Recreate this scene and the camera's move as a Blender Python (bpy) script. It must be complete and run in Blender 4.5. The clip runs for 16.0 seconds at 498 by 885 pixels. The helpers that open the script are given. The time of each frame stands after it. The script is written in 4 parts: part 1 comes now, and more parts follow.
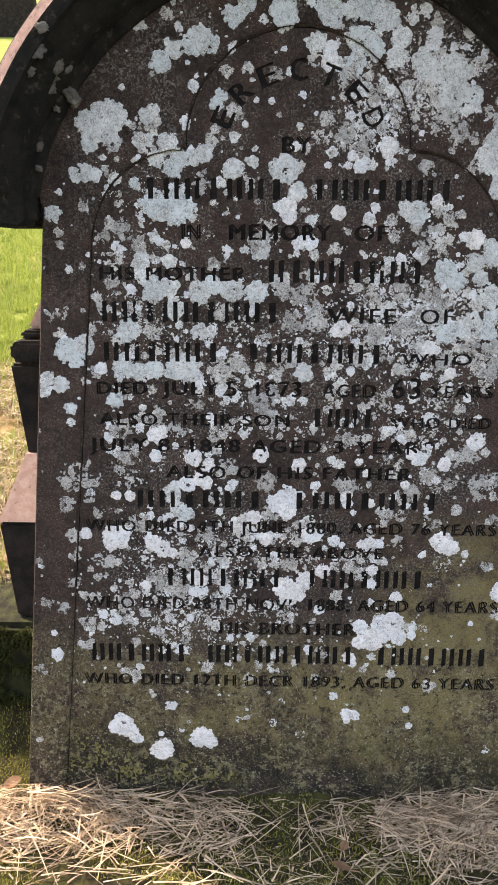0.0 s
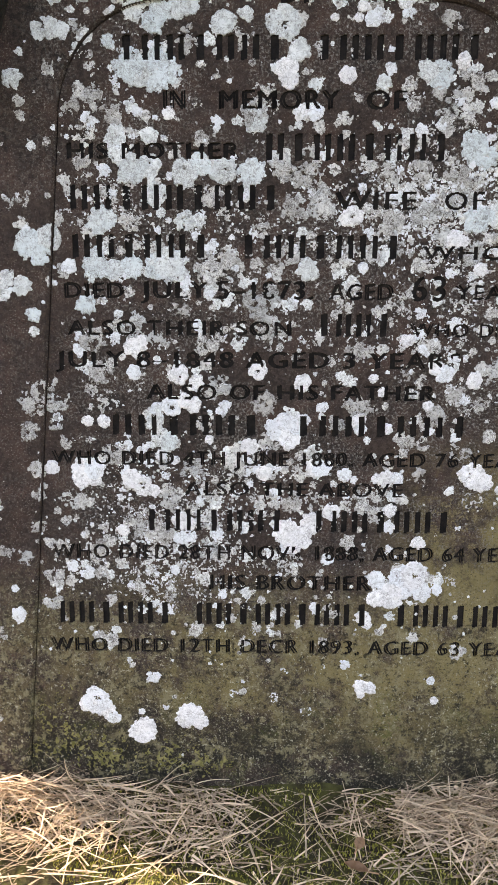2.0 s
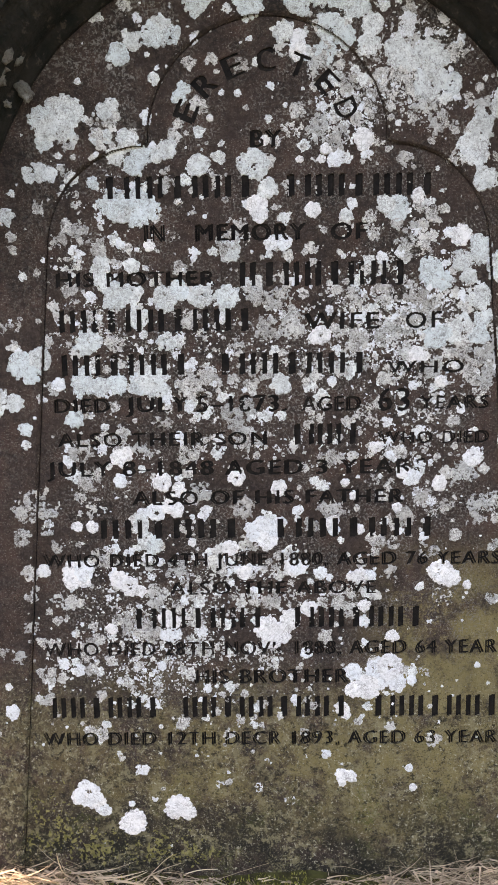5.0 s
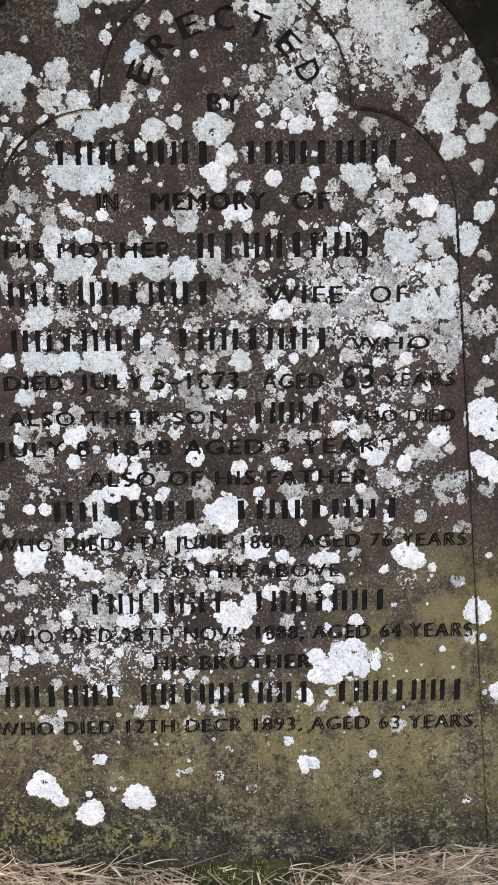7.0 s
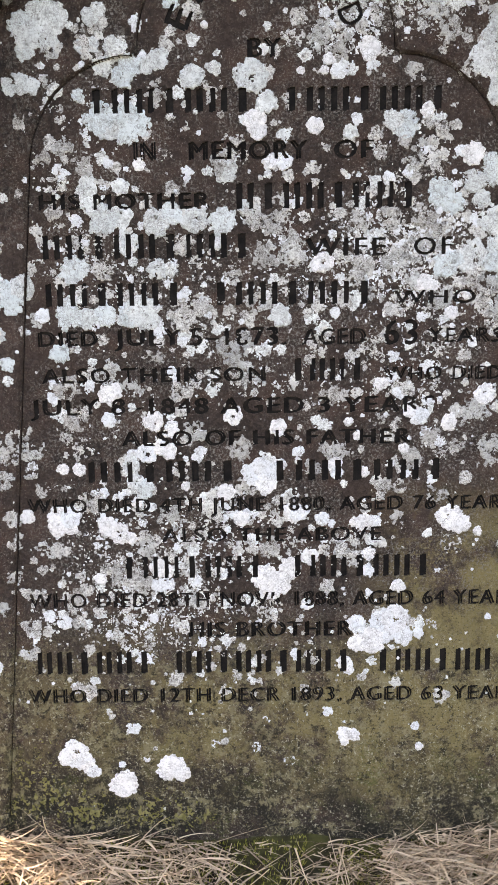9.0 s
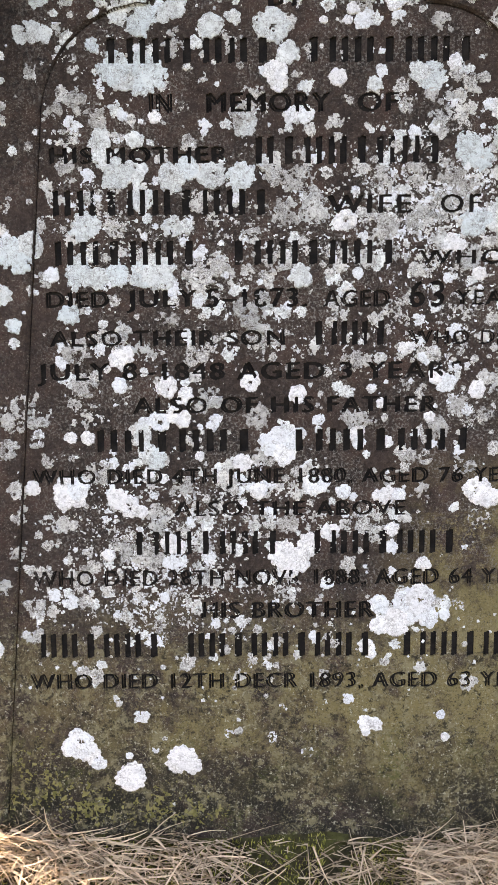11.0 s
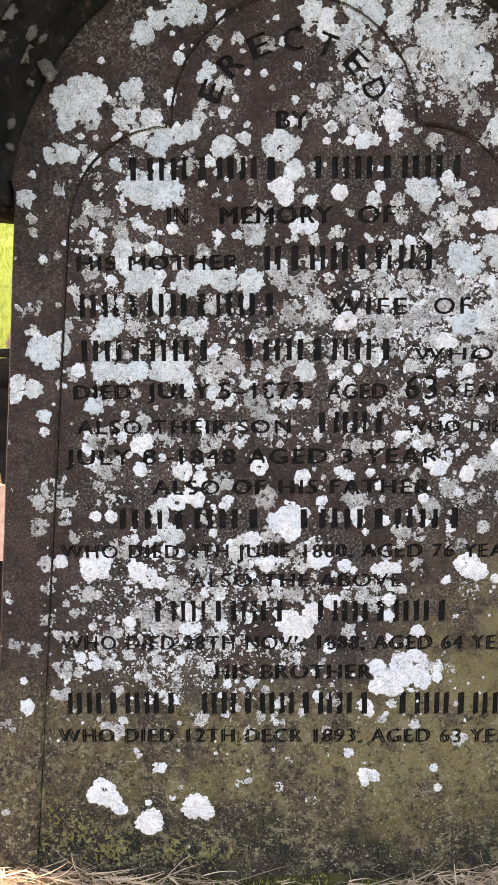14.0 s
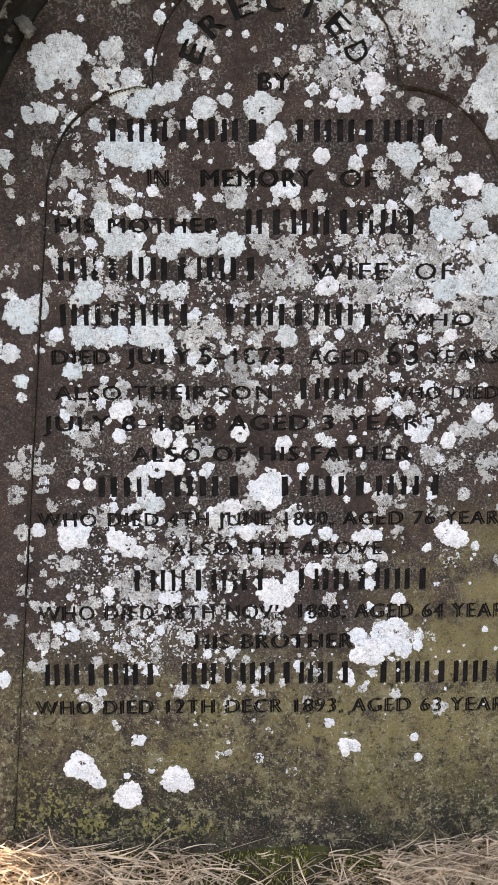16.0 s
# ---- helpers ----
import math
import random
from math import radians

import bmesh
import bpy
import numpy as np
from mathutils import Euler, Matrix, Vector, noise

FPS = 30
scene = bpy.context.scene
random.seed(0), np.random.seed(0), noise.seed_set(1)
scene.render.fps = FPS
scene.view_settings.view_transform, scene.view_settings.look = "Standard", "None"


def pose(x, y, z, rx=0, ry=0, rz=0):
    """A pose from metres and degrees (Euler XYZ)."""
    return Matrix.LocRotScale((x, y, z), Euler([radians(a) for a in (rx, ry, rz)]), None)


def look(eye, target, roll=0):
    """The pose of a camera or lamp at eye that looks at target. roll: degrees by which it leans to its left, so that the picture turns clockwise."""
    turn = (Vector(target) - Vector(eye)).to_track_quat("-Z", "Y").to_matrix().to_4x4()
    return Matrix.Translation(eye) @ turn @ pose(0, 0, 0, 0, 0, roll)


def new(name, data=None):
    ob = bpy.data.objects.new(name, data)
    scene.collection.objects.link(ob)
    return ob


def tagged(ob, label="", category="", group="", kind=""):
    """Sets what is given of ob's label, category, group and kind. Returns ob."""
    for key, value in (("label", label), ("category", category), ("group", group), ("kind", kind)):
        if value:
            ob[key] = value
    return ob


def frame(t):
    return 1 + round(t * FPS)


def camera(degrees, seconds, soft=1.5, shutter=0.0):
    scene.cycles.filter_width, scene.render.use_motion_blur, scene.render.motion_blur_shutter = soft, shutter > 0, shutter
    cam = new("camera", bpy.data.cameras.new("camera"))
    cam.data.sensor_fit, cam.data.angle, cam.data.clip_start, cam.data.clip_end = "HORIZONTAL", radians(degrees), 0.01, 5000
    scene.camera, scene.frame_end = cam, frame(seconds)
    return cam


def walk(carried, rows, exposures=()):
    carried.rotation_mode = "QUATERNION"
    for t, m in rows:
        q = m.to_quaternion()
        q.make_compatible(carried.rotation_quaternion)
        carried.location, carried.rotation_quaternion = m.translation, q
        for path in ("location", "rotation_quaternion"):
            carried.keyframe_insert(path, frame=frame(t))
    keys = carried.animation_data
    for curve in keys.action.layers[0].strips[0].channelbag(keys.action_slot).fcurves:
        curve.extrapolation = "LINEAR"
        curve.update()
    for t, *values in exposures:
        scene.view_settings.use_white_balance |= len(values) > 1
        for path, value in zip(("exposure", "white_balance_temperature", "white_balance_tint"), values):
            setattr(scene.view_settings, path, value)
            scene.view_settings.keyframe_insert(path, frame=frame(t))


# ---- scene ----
# camera and its walk
cam = camera(34.0, 16.0)
PATH = [
    (0, (-0.048, -1.269, 0.989), (-0.079, 0.664, 0.479), 0.5),
    (0.5, (-0.042, -1.235, 0.953), (-0.075, 0.694, 0.428), -0.1),
    (1, (-0.011, -1.152, 0.895), (-0.061, 0.78, 0.381), -0.2),
    (1.5, (-0.035, -1.144, 0.824), (-0.094, 0.801, 0.363), 0.3),
    (2, (-0.04, -1.113, 0.774), (-0.076, 0.841, 0.35), 0.3),
    (2.5, (-0.03, -1.118, 0.777), (-0.059, 0.841, 0.377), -0.5),
    (3, (-0.023, -1.142, 0.783), (-0.057, 0.824, 0.416), -0.6),
    (3.5, (-0.028, -1.157, 0.791), (-0.065, 0.816, 0.461), -0.4),
    (3.7, (-0.026, -1.153, 0.797), (-0.059, 0.819, 0.468), -0.5),
    (5.8, (-0.001, -1.178, 0.89), (-0.005, 0.799, 0.593), -0.9),
    (6, (0.01, -1.158, 0.879), (0.02, 0.818, 0.565), -1.0),
    (6.5, (0.013, -1.133, 0.86), (0.058, 0.837, 0.521), -0.8),
    (7, (0.006, -1.129, 0.855), (0.043, 0.84, 0.505), -0.5),
    (7.5, (-0.008, -1.124, 0.846), (0.011, 0.843, 0.487), -0.5),
    (8, (-0.018, -1.113, 0.831), (-0.009, 0.853, 0.467), -0.3),
    (8.5, (-0.027, -1.108, 0.825), (-0.023, 0.858, 0.46), -0.5),
    (8.7, (-0.022, -1.11, 0.81), (-0.029, 0.858, 0.455), -0.7),
    (11, (-0.051, -1.065, 0.696), (-0.051, 0.917, 0.431), -0.4),
    (11.5, (-0.048, -1.051, 0.665), (-0.069, 0.931, 0.405), -0.0),
    (12, (-0.052, -1.005, 0.586), (-0.08, 0.984, 0.373), 0.5),
    (12.5, (-0.055, -1.001, 0.586), (-0.088, 0.992, 0.429), 0.5),
    (13, (-0.051, -1.039, 0.636), (-0.081, 0.95, 0.43), 0.0),
    (13.5, (-0.039, -1.128, 0.81), (-0.075, 0.853, 0.537), -0.7),
    (14, (-0.047, -1.148, 0.831), (-0.075, 0.832, 0.55), -0.4),
    (14.5, (-0.046, -1.149, 0.816), (-0.105, 0.829, 0.529), -0.2),
    (15, (-0.047, -1.145, 0.797), (-0.11, 0.831, 0.498), 0.0),
    (15.5, (-0.041, -1.141, 0.784), (-0.071, 0.836, 0.477), -0.1),
    (16, (-0.057, -1.145, 0.78), (-0.021, 0.836, 0.503), -0.1),
]
EXPOSURES = [(0.0, 2.02, 8900, 20.5), (1.5, 2.30, 9200, 21), (3.5, 2.49, 9300, 22), (6.0, 2.36, 9300, 23), (7.0, 2.54, 9300, 23), (11.0, 2.56, 9400, 23), (13.0, 2.50, 9300, 23), (16.0, 2.50, 9400, 23)]
walk(cam, [(t, look(eye, target, roll)) for t, eye, target, roll in PATH], EXPOSURES)

# ---- world and light ----
world = bpy.data.worlds.new("world")
scene.world = world
world.use_nodes = True
SUN_AZ, SUN_EL = radians(-63), radians(52)      # behind the stone and to its left
sky = world.node_tree.nodes.new("ShaderNodeTexSky")
sky.sky_type, sky.sun_disc = "NISHITA", False
sky.sun_elevation, sky.sun_rotation = SUN_EL, SUN_AZ
world.node_tree.links.new(sky.outputs[0], world.node_tree.nodes["Background"].inputs[0])
world.node_tree.nodes["Background"].inputs[1].default_value = 0.15
sun = new("sun", bpy.data.lights.new("sun", "SUN"))
sun.data.energy, sun.data.angle, sun.data.color = 2.5, radians(0.6), (1.0, 0.96, 0.89)
way = Vector((math.sin(SUN_AZ) * math.cos(SUN_EL), math.cos(SUN_AZ) * math.cos(SUN_EL), math.sin(SUN_EL)))
sun.matrix_world = look(way * 30, (0, 0, 0))


# ---- materials ----
class Nodes:
    """A small builder of node materials."""

    def __init__(self, name, rough=0.9):
        self.mat = bpy.data.materials.new(name)
        self.mat.use_nodes = True
        self.tree = self.mat.node_tree
        self.bsdf = self.tree.nodes["Principled BSDF"]
        self.bsdf.inputs["Roughness"].default_value = rough
        self.bsdf.inputs["Specular IOR Level"].default_value = 0.25
        self.place = self.tree.nodes.new("ShaderNodeNewGeometry").outputs["Position"]

    def node(self, kind, **values):
        n = self.tree.nodes.new(kind)
        for k, v in values.items():
            n.inputs[k.replace("_", " ")].default_value = v
        return n

    def link(self, a, b):
        self.tree.links.new(a, b)

    def noise(self, scale, detail=4.0, rough=0.6, shift=0.0):
        n = self.node("ShaderNodeTexNoise", Scale=scale, Detail=detail, Roughness=rough)
        add = self.node("ShaderNodeVectorMath")
        add.inputs[1].default_value = (shift, shift * 1.7, shift * 0.6)
        self.link(self.place, add.inputs[0])
        self.link(add.outputs[0], n.inputs["Vector"])
        return n.outputs["Fac"]

    def ramp(self, fac, lo, hi):
        n = self.node("ShaderNodeMapRange")
        n.inputs["From Min"].default_value, n.inputs["From Max"].default_value = lo, hi
        n.interpolation_type = "SMOOTHSTEP"
        self.link(fac, n.inputs["Value"])
        return n.outputs["Result"]

    def math(self, op, a, b):
        n = self.tree.nodes.new("ShaderNodeMath")
        n.operation, n.use_clamp = op, op != "SUBTRACT"
        for i, v in enumerate((a, b)):
            if isinstance(v, (int, float)):
                n.inputs[i].default_value = v
            else:
                self.link(v, n.inputs[i])
        return n.outputs[0]

    def wrapped(self, value, times):
        """A second random number, drawn out of the first."""
        n = self.tree.nodes.new("ShaderNodeMath")
        n.operation = "MULTIPLY"
        n.inputs[1].default_value = times
        self.link(value, n.inputs[0])
        return self.math("FRACT", n.outputs[0], 0.0)

    def mix(self, fac, a, b):
        n = self.tree.nodes.new("ShaderNodeMix")
        n.data_type = "RGBA"
        for i, v in ((0, fac), (6, a), (7, b)):
            if isinstance(v, (int, float)):
                n.inputs[i].default_value = v
            elif isinstance(v, tuple):
                n.inputs[i].default_value = (*v, 1)
            else:
                self.link(v, n.inputs[i])
        return n.outputs[2]

    def axis(self, name):
        n = self.tree.nodes.new("ShaderNodeSeparateXYZ")
        self.link(self.place, n.inputs[0])
        return n.outputs[name]

    def done(self, colour, height=None, depth=0.002):
        self.link(colour, self.bsdf.inputs["Base Color"])
        if height is not None:
            b = self.node("ShaderNodeBump", Strength=1.0, Distance=depth)
            self.link(height, b.inputs["Height"])
            self.link(b.outputs[0], self.bsdf.inputs["Normal"])
        return self.mat


def stone_material():
    m = Nodes("weathered_red_sandstone", 0.92)
    big, mid, fine, grit = m.noise(5, 5), m.noise(26, 6, 0.65, 3), m.noise(160, 5, 0.7, 7), m.noise(700, 3, 0.6, 1)
    c = m.mix(m.ramp(big, 0.35, 0.68), (0.027, 0.021, 0.019), (0.058, 0.038, 0.032))
    c = m.mix(m.ramp(mid, 0.42, 0.72), c, (0.085, 0.048, 0.038))
    c = m.mix(m.ramp(m.noise(14, 6, 0.7, 11), 0.5, 0.75), c, (0.014, 0.012, 0.011))
    c = m.mix(m.math("MULTIPLY", m.ramp(fine, 0.44, 0.60), 0.6), c, (0.095, 0.066, 0.055))
    # olive algae on the damp foot of the stone, in drips and islands
    z = m.axis("Z")
    foot = m.math("ADD", m.math("MULTIPLY", m.ramp(z, 0.37, 0.20), m.ramp(z, 0.02, 0.13)), m.math("MULTIPLY", m.ramp(m.axis("X"), 0.10, 0.24), m.ramp(z, 0.56, 0.42)))
    foot = m.math("MULTIPLY", foot, m.math("ADD", m.math("MULTIPLY", m.ramp(m.axis("X"), -0.40, -0.05), 0.55), 0.45))
    algae = m.math("MULTIPLY", foot, m.ramp(m.noise(13, 8, 0.75, 5), 0.40, 0.60))
    c = m.mix(m.math("MULTIPLY", algae, 0.9), c, (0.25, 0.20, 0.09))
    speck = m.math("MULTIPLY", foot, m.math("MULTIPLY", m.ramp(m.noise(170, 6, 0.75, 8), 0.50, 0.60), m.ramp(m.noise(24, 5, 0.7, 28), 0.42, 0.60)))
    c = m.mix(m.math("MULTIPLY", speck, 0.75), c, (0.32, 0.26, 0.13))
    moss = m.math("MULTIPLY", m.ramp(z, 0.2, 0.06), m.ramp(m.noise(17, 6, 0.7, 9), 0.50, 0.62))
    moss = m.math("MULTIPLY", moss, m.ramp(m.noise(140, 4, 0.7, 19), 0.40, 0.58))
    c = m.mix(m.math("MULTIPLY", moss, 0.9), c, (0.095, 0.105, 0.028))
    black = m.math("MULTIPLY", m.ramp(z, 0.17, 0.03), m.ramp(m.noise(9, 7, 0.75, 21), 0.38, 0.54))
    c = m.mix(m.math("MULTIPLY", black, 0.88), c, (0.014, 0.014, 0.010))
    # powdery grey crust in fine islands
    crust = m.math("MULTIPLY", m.ramp(m.noise(270, 5, 0.7, 17), 0.50, 0.60), m.ramp(m.noise(19, 5, 0.65, 15), 0.43, 0.60))
    middle = m.ramp(m.math("ABSOLUTE", m.axis("X"), 0.0), 0.36, 0.26)
    crust = m.math("MULTIPLY", crust, m.math("ADD", m.math("MULTIPLY", middle, 0.75), 0.25))
    high = m.math("MULTIPLY", m.ramp(z, 0.15, 0.45), 0.8)
    c = m.mix(m.math("MULTIPLY", crust, high), c, (0.26, 0.245, 0.225))
    grains = m.math("MULTIPLY", m.ramp(m.noise(420, 3, 0.6, 31), 0.57, 0.66), m.ramp(mid, 0.38, 0.6))
    c = m.mix(m.math("MULTIPLY", grains, 0.5), c, (0.36, 0.33, 0.29))
    pits = m.math("MULTIPLY", m.ramp(m.noise(330, 5, 0.75, 41), 0.54, 0.64), m.ramp(m.noise(33, 5, 0.7, 44), 0.36, 0.56))
    c = m.mix(m.math("MULTIPLY", pits, 0.8), c, (0.012, 0.010, 0.009))
    low = m.math("MULTIPLY", m.ramp(z, 0.42, 0.25), m.ramp(m.noise(38, 5, 0.7, 51), 0.44, 0.62))
    crumbs = m.math("MULTIPLY", low, m.ramp(m.noise(300, 5, 0.75, 53), 0.53, 0.62))
    c = m.mix(m.math("MULTIPLY", crumbs, 0.8), c, (0.34, 0.31, 0.20))
    specks = m.math("MULTIPLY", m.ramp(z, 0.42, 0.25), m.ramp(m.noise(240, 5, 0.75, 57), 0.56, 0.64))
    c = m.mix(m.math("MULTIPLY", specks, 0.8), c, (0.020, 0.018, 0.012))
    # mottled olive bloom and pitting low on the stone
    damp = m.ramp(z, 0.36, 0.24)
    bloom = m.math("MULTIPLY", damp, m.math("MULTIPLY", m.ramp(m.noise(75, 6, 0.75, 61), 0.50, 0.60), m.ramp(m.noise(11, 4, 0.6, 63), 0.36, 0.56)))
    c = m.mix(m.math("MULTIPLY", bloom, 0.8), c, (0.27, 0.235, 0.14))
    pock = m.math("MULTIPLY", damp, m.ramp(m.noise(95, 6, 0.78, 67), 0.53, 0.61))
    c = m.mix(m.math("MULTIPLY", pock, 0.8), c, (0.016, 0.014, 0.010))
    flecks = m.math("MULTIPLY", damp, m.math("MULTIPLY", m.ramp(m.noise(190, 5, 0.75, 71), 0.56, 0.62), m.ramp(m.noise(20, 4, 0.6, 73), 0.38, 0.58)))
    c = m.mix(flecks, c, (0.46, 0.43, 0.33))
    h = m.math("ADD", m.math("MULTIPLY", fine, 0.6), m.math("MULTIPLY", grit, 0.4))
    return m.done(c, h, 0.009)


def lichen_material(name, pale, dark, hole, sandy=0.0):
    m = Nodes(name, 0.95)
    info = m.tree.nodes.new("ShaderNodeObjectInfo")
    c = m.mix(m.math("MULTIPLY", info.outputs["Random"], 0.8), pale, dark)
    c = m.mix(m.math("MULTIPLY", m.ramp(m.noise(38, 5, 0.6, 12), 0.42, 0.66), 0.6), c, dark)
    c = m.mix(m.math("MULTIPLY", m.ramp(m.noise(120, 6, 0.7, 2), 0.48, 0.68), 0.55), c, tuple(v * 0.55 for v in dark))
    # granules: pale domes with dark gaps, and a bluish or brownish cast from crust to crust
    cast = m.math("MULTIPLY", m.ramp(m.wrapped(info.outputs["Random"], 7.3), 0.35, 0.9), 0.45)
    c = m.mix(cast, c, (dark[0] * 0.95, dark[1] * 1.06, dark[2] * 1.12))
    grain = m.math("MULTIPLY", m.ramp(m.noise(260, 5, 0.75, 33), 0.47, 0.60), m.ramp(m.noise(48, 4, 0.6, 35), 0.34, 0.60))
    c = m.mix(m.math("MULTIPLY", grain, 0.25 + 0.45 * sandy), c, tuple(v * 0.38 for v in dark))
    # areole cracks
    v = m.node("ShaderNodeTexVoronoi", Scale=230.0, Randomness=1.0)
    v.feature = "DISTANCE_TO_EDGE"
    m.link(m.place, v.inputs["Vector"])
    crack = m.math("MULTIPLY", m.ramp(v.outputs["Distance"], 0.10, 0.02), m.ramp(m.noise(60, 4, 0.6, 22), 0.46, 0.58))
    c = m.mix(m.math("MULTIPLY", crack, 0.45), c, (0.16, 0.14, 0.13))
    c = m.mix(m.math("MULTIPLY", m.ramp(m.noise(330, 4, 0.7, 4), 0.59, 0.66), hole), c, (0.07, 0.055, 0.05))
    c = m.mix(m.math("MULTIPLY", m.ramp(m.noise(130, 6, 0.75, 14), 0.57, 0.61), hole), c, (0.075, 0.058, 0.05))
    sand = m.math("MULTIPLY", m.ramp(m.noise(620, 3, 0.7, 24), 0.50, 0.58), m.ramp(m.noise(30, 4, 0.6, 26), 0.40, 0.58))
    c = m.mix(m.math("MULTIPLY", sand, sandy), c, (0.13, 0.11, 0.10))
    h = m.math("ADD", m.math("MULTIPLY", m.noise(240, 5, 0.7), 0.7), m.math("MULTIPLY", m.noise(900, 3), 0.3))
    return m.done(c, h, 0.004)


def plain_material(name, a, b, scale, rough=0.9, depth=0.002, spot=None):
    m = Nodes(name, rough)
    c = m.mix(m.ramp(m.noise(scale, 6, 0.65), 0.35, 0.68), a, b)
    if spot:
        c = m.mix(m.ramp(m.noise(scale * 2.3, 5, 0.7, 6), 0.56, 0.68), c, spot)
    return m.done(c, m.noise(scale * 6, 5, 0.7), depth)


def ground_material():
    m = Nodes("mossy_soil_and_turf", 0.95)
    near = m.mix(m.ramp(m.noise(22, 6, 0.65), 0.38, 0.66), (0.028, 0.022, 0.012), (0.085, 0.085, 0.024))
    near = m.mix(m.ramp(m.noise(60, 5, 0.7, 6), 0.56, 0.68), near, (0.06, 0.042, 0.026))
    turf = m.mix(m.ramp(m.noise(9, 7, 0.7, 3), 0.35, 0.65), (0.19, 0.25, 0.045), (0.30, 0.35, 0.075))
    turf = m.mix(m.ramp(m.noise(3, 5, 0.6, 5), 0.55, 0.7), turf, (0.40, 0.36, 0.14))
    dry = m.mix(m.ramp(m.noise(30, 6, 0.7, 8), 0.4, 0.62), (0.40, 0.28, 0.13), (0.16, 0.13, 0.045))
    turf = m.mix(m.math("MULTIPLY", m.ramp(m.axis("Y"), 1.75, 1.25), m.ramp(m.noise(4, 4, 0.6, 13), 0.25, 0.5)), turf, dry)
    c = m.mix(m.ramp(m.axis("Y"), 0.30, 0.42), near, turf)
    return m.done(c, m.noise(130, 5, 0.7), 0.012)


def blade_material(name, a, b, tip):
    m = Nodes(name, 0.7)
    isle = m.tree.nodes.new("ShaderNodeNewGeometry").outputs["Random Per Island"]
    c = m.mix(isle, a, b)
    c = m.mix(m.ramp(m.noise(40, 3), 0.5, 0.75), c, tip)
    t = m.node("ShaderNodeBsdfTranslucent")
    m.link(c, t.inputs["Color"])
    add = m.node("ShaderNodeMixShader", Fac=0.3)
    m.link(m.bsdf.outputs[0], add.inputs[1])
    m.link(t.outputs[0], add.inputs[2])
    m.link(add.outputs[0], m.tree.nodes["Material Output"].inputs["Surface"])
    return m.done(c)


STONE = stone_material()
LETTER = plain_material("near_black_letter_cut", (0.006, 0.005, 0.005), (0.020, 0.016, 0.014), 60)
CLUMP = lichen_material("dull_lichen", (0.26, 0.25, 0.22), (0.12, 0.11, 0.095), 0.9, 0.9)
WHITE_LICHEN = lichen_material("white_crust_lichen", (0.96, 0.95, 0.96), (0.80, 0.79, 0.81), 0.35, 0.15)
GREY_LICHEN = lichen_material("grey_crust_lichen", (0.83, 0.82, 0.80), (0.46, 0.445, 0.43), 0.9, 0.9)
BLUE_LICHEN = lichen_material("blue_grey_crust_lichen", (0.87, 0.895, 0.90), (0.63, 0.665, 0.67), 0.5, 0.45)
# sunlight on the hood's outer edge is put into this paler pink
CHAMFER = plain_material("worn_sunlit_pink_sandstone", (0.20, 0.125, 0.11), (0.30, 0.20, 0.18), 40, 0.85, 0.004, (0.10, 0.07, 0.065))
# lit copy of the monument's stone, for its sunlit slopes
PINK_STONE = plain_material("sunlit_pink_granite", (0.42, 0.26, 0.21), (0.52, 0.36, 0.29), 60, 0.8, 0.002, (0.25, 0.17, 0.14))
# shade on upright faces turned from the sun is put into this colour
DARK_STONE = plain_material("shade_dark_sandstone", (0.012, 0.010, 0.009), (0.034, 0.026, 0.022), 24, 0.95, 0.006)
# mossy stone with the shade beside the headstone put into its colour
SHADED_MOSS_STONE = plain_material("shaded_mossy_stone", (0.014, 0.014, 0.009), (0.045, 0.050, 0.018), 30, 0.95, 0.006, (0.02, 0.018, 0.012))
# algae on the hood, and its deep shade put into a near-black colour
HOOD_STONE = plain_material("shade_dark_algal_sandstone", (0.009, 0.010, 0.008), (0.030, 0.026, 0.021), 26, 0.97, 0.012, (0.075, 0.060, 0.050))
SOIL = ground_material()
HAY = blade_material("dry_hay", (0.90, 0.73, 0.53), (0.17, 0.115, 0.075), (0.80, 0.63, 0.44))
# shaded copy of the moss, its darkness standing for the gap's shade
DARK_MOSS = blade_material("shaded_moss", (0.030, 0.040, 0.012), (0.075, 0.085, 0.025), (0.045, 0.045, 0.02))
FACE_MOSS = plain_material("yellow_green_moss", (0.16, 0.15, 0.05), (0.34, 0.30, 0.13), 90, 0.95, 0.004, (0.045, 0.045, 0.018))
GREEN = blade_material("green_grass", (0.22, 0.30, 0.05), (0.36, 0.43, 0.10), (0.46, 0.47, 0.16))
MOSS = blade_material("moss_green", (0.14, 0.15, 0.028), (0.36, 0.35, 0.07), (0.44, 0.41, 0.13))
LEAF = plain_material("dead_leaf_brown", (0.30, 0.17, 0.10), (0.42, 0.27, 0.17), 50, 0.8, 0.001)


# ---- helpers of this scene ----
def part(name, bm, material, parent, label="", smooth=False):
    me = bpy.data.meshes.new(name)
    bm.to_mesh(me)
    bm.free()
    return mesh_part(name, me, material, parent, label, smooth)


def mesh_part(name, me, material, parent, label="", smooth=False):
    if not me.materials:
        me.materials.append(material)
    if smooth:
        for p in me.polygons:
            p.use_smooth = True
    ob = new(name, me)
    ob.parent = parent
    return tagged(ob, label)


def raw(name, verts, faces):
    me = bpy.data.meshes.new(name)
    me.from_pydata(verts, [], faces)
    me.update()
    return me


def thing(name, label, category, at=(0, 0, 0)):
    ob = new(name)
    ob.location = at
    ob.empty_display_size = 0.1
    return tagged(ob, label, category)


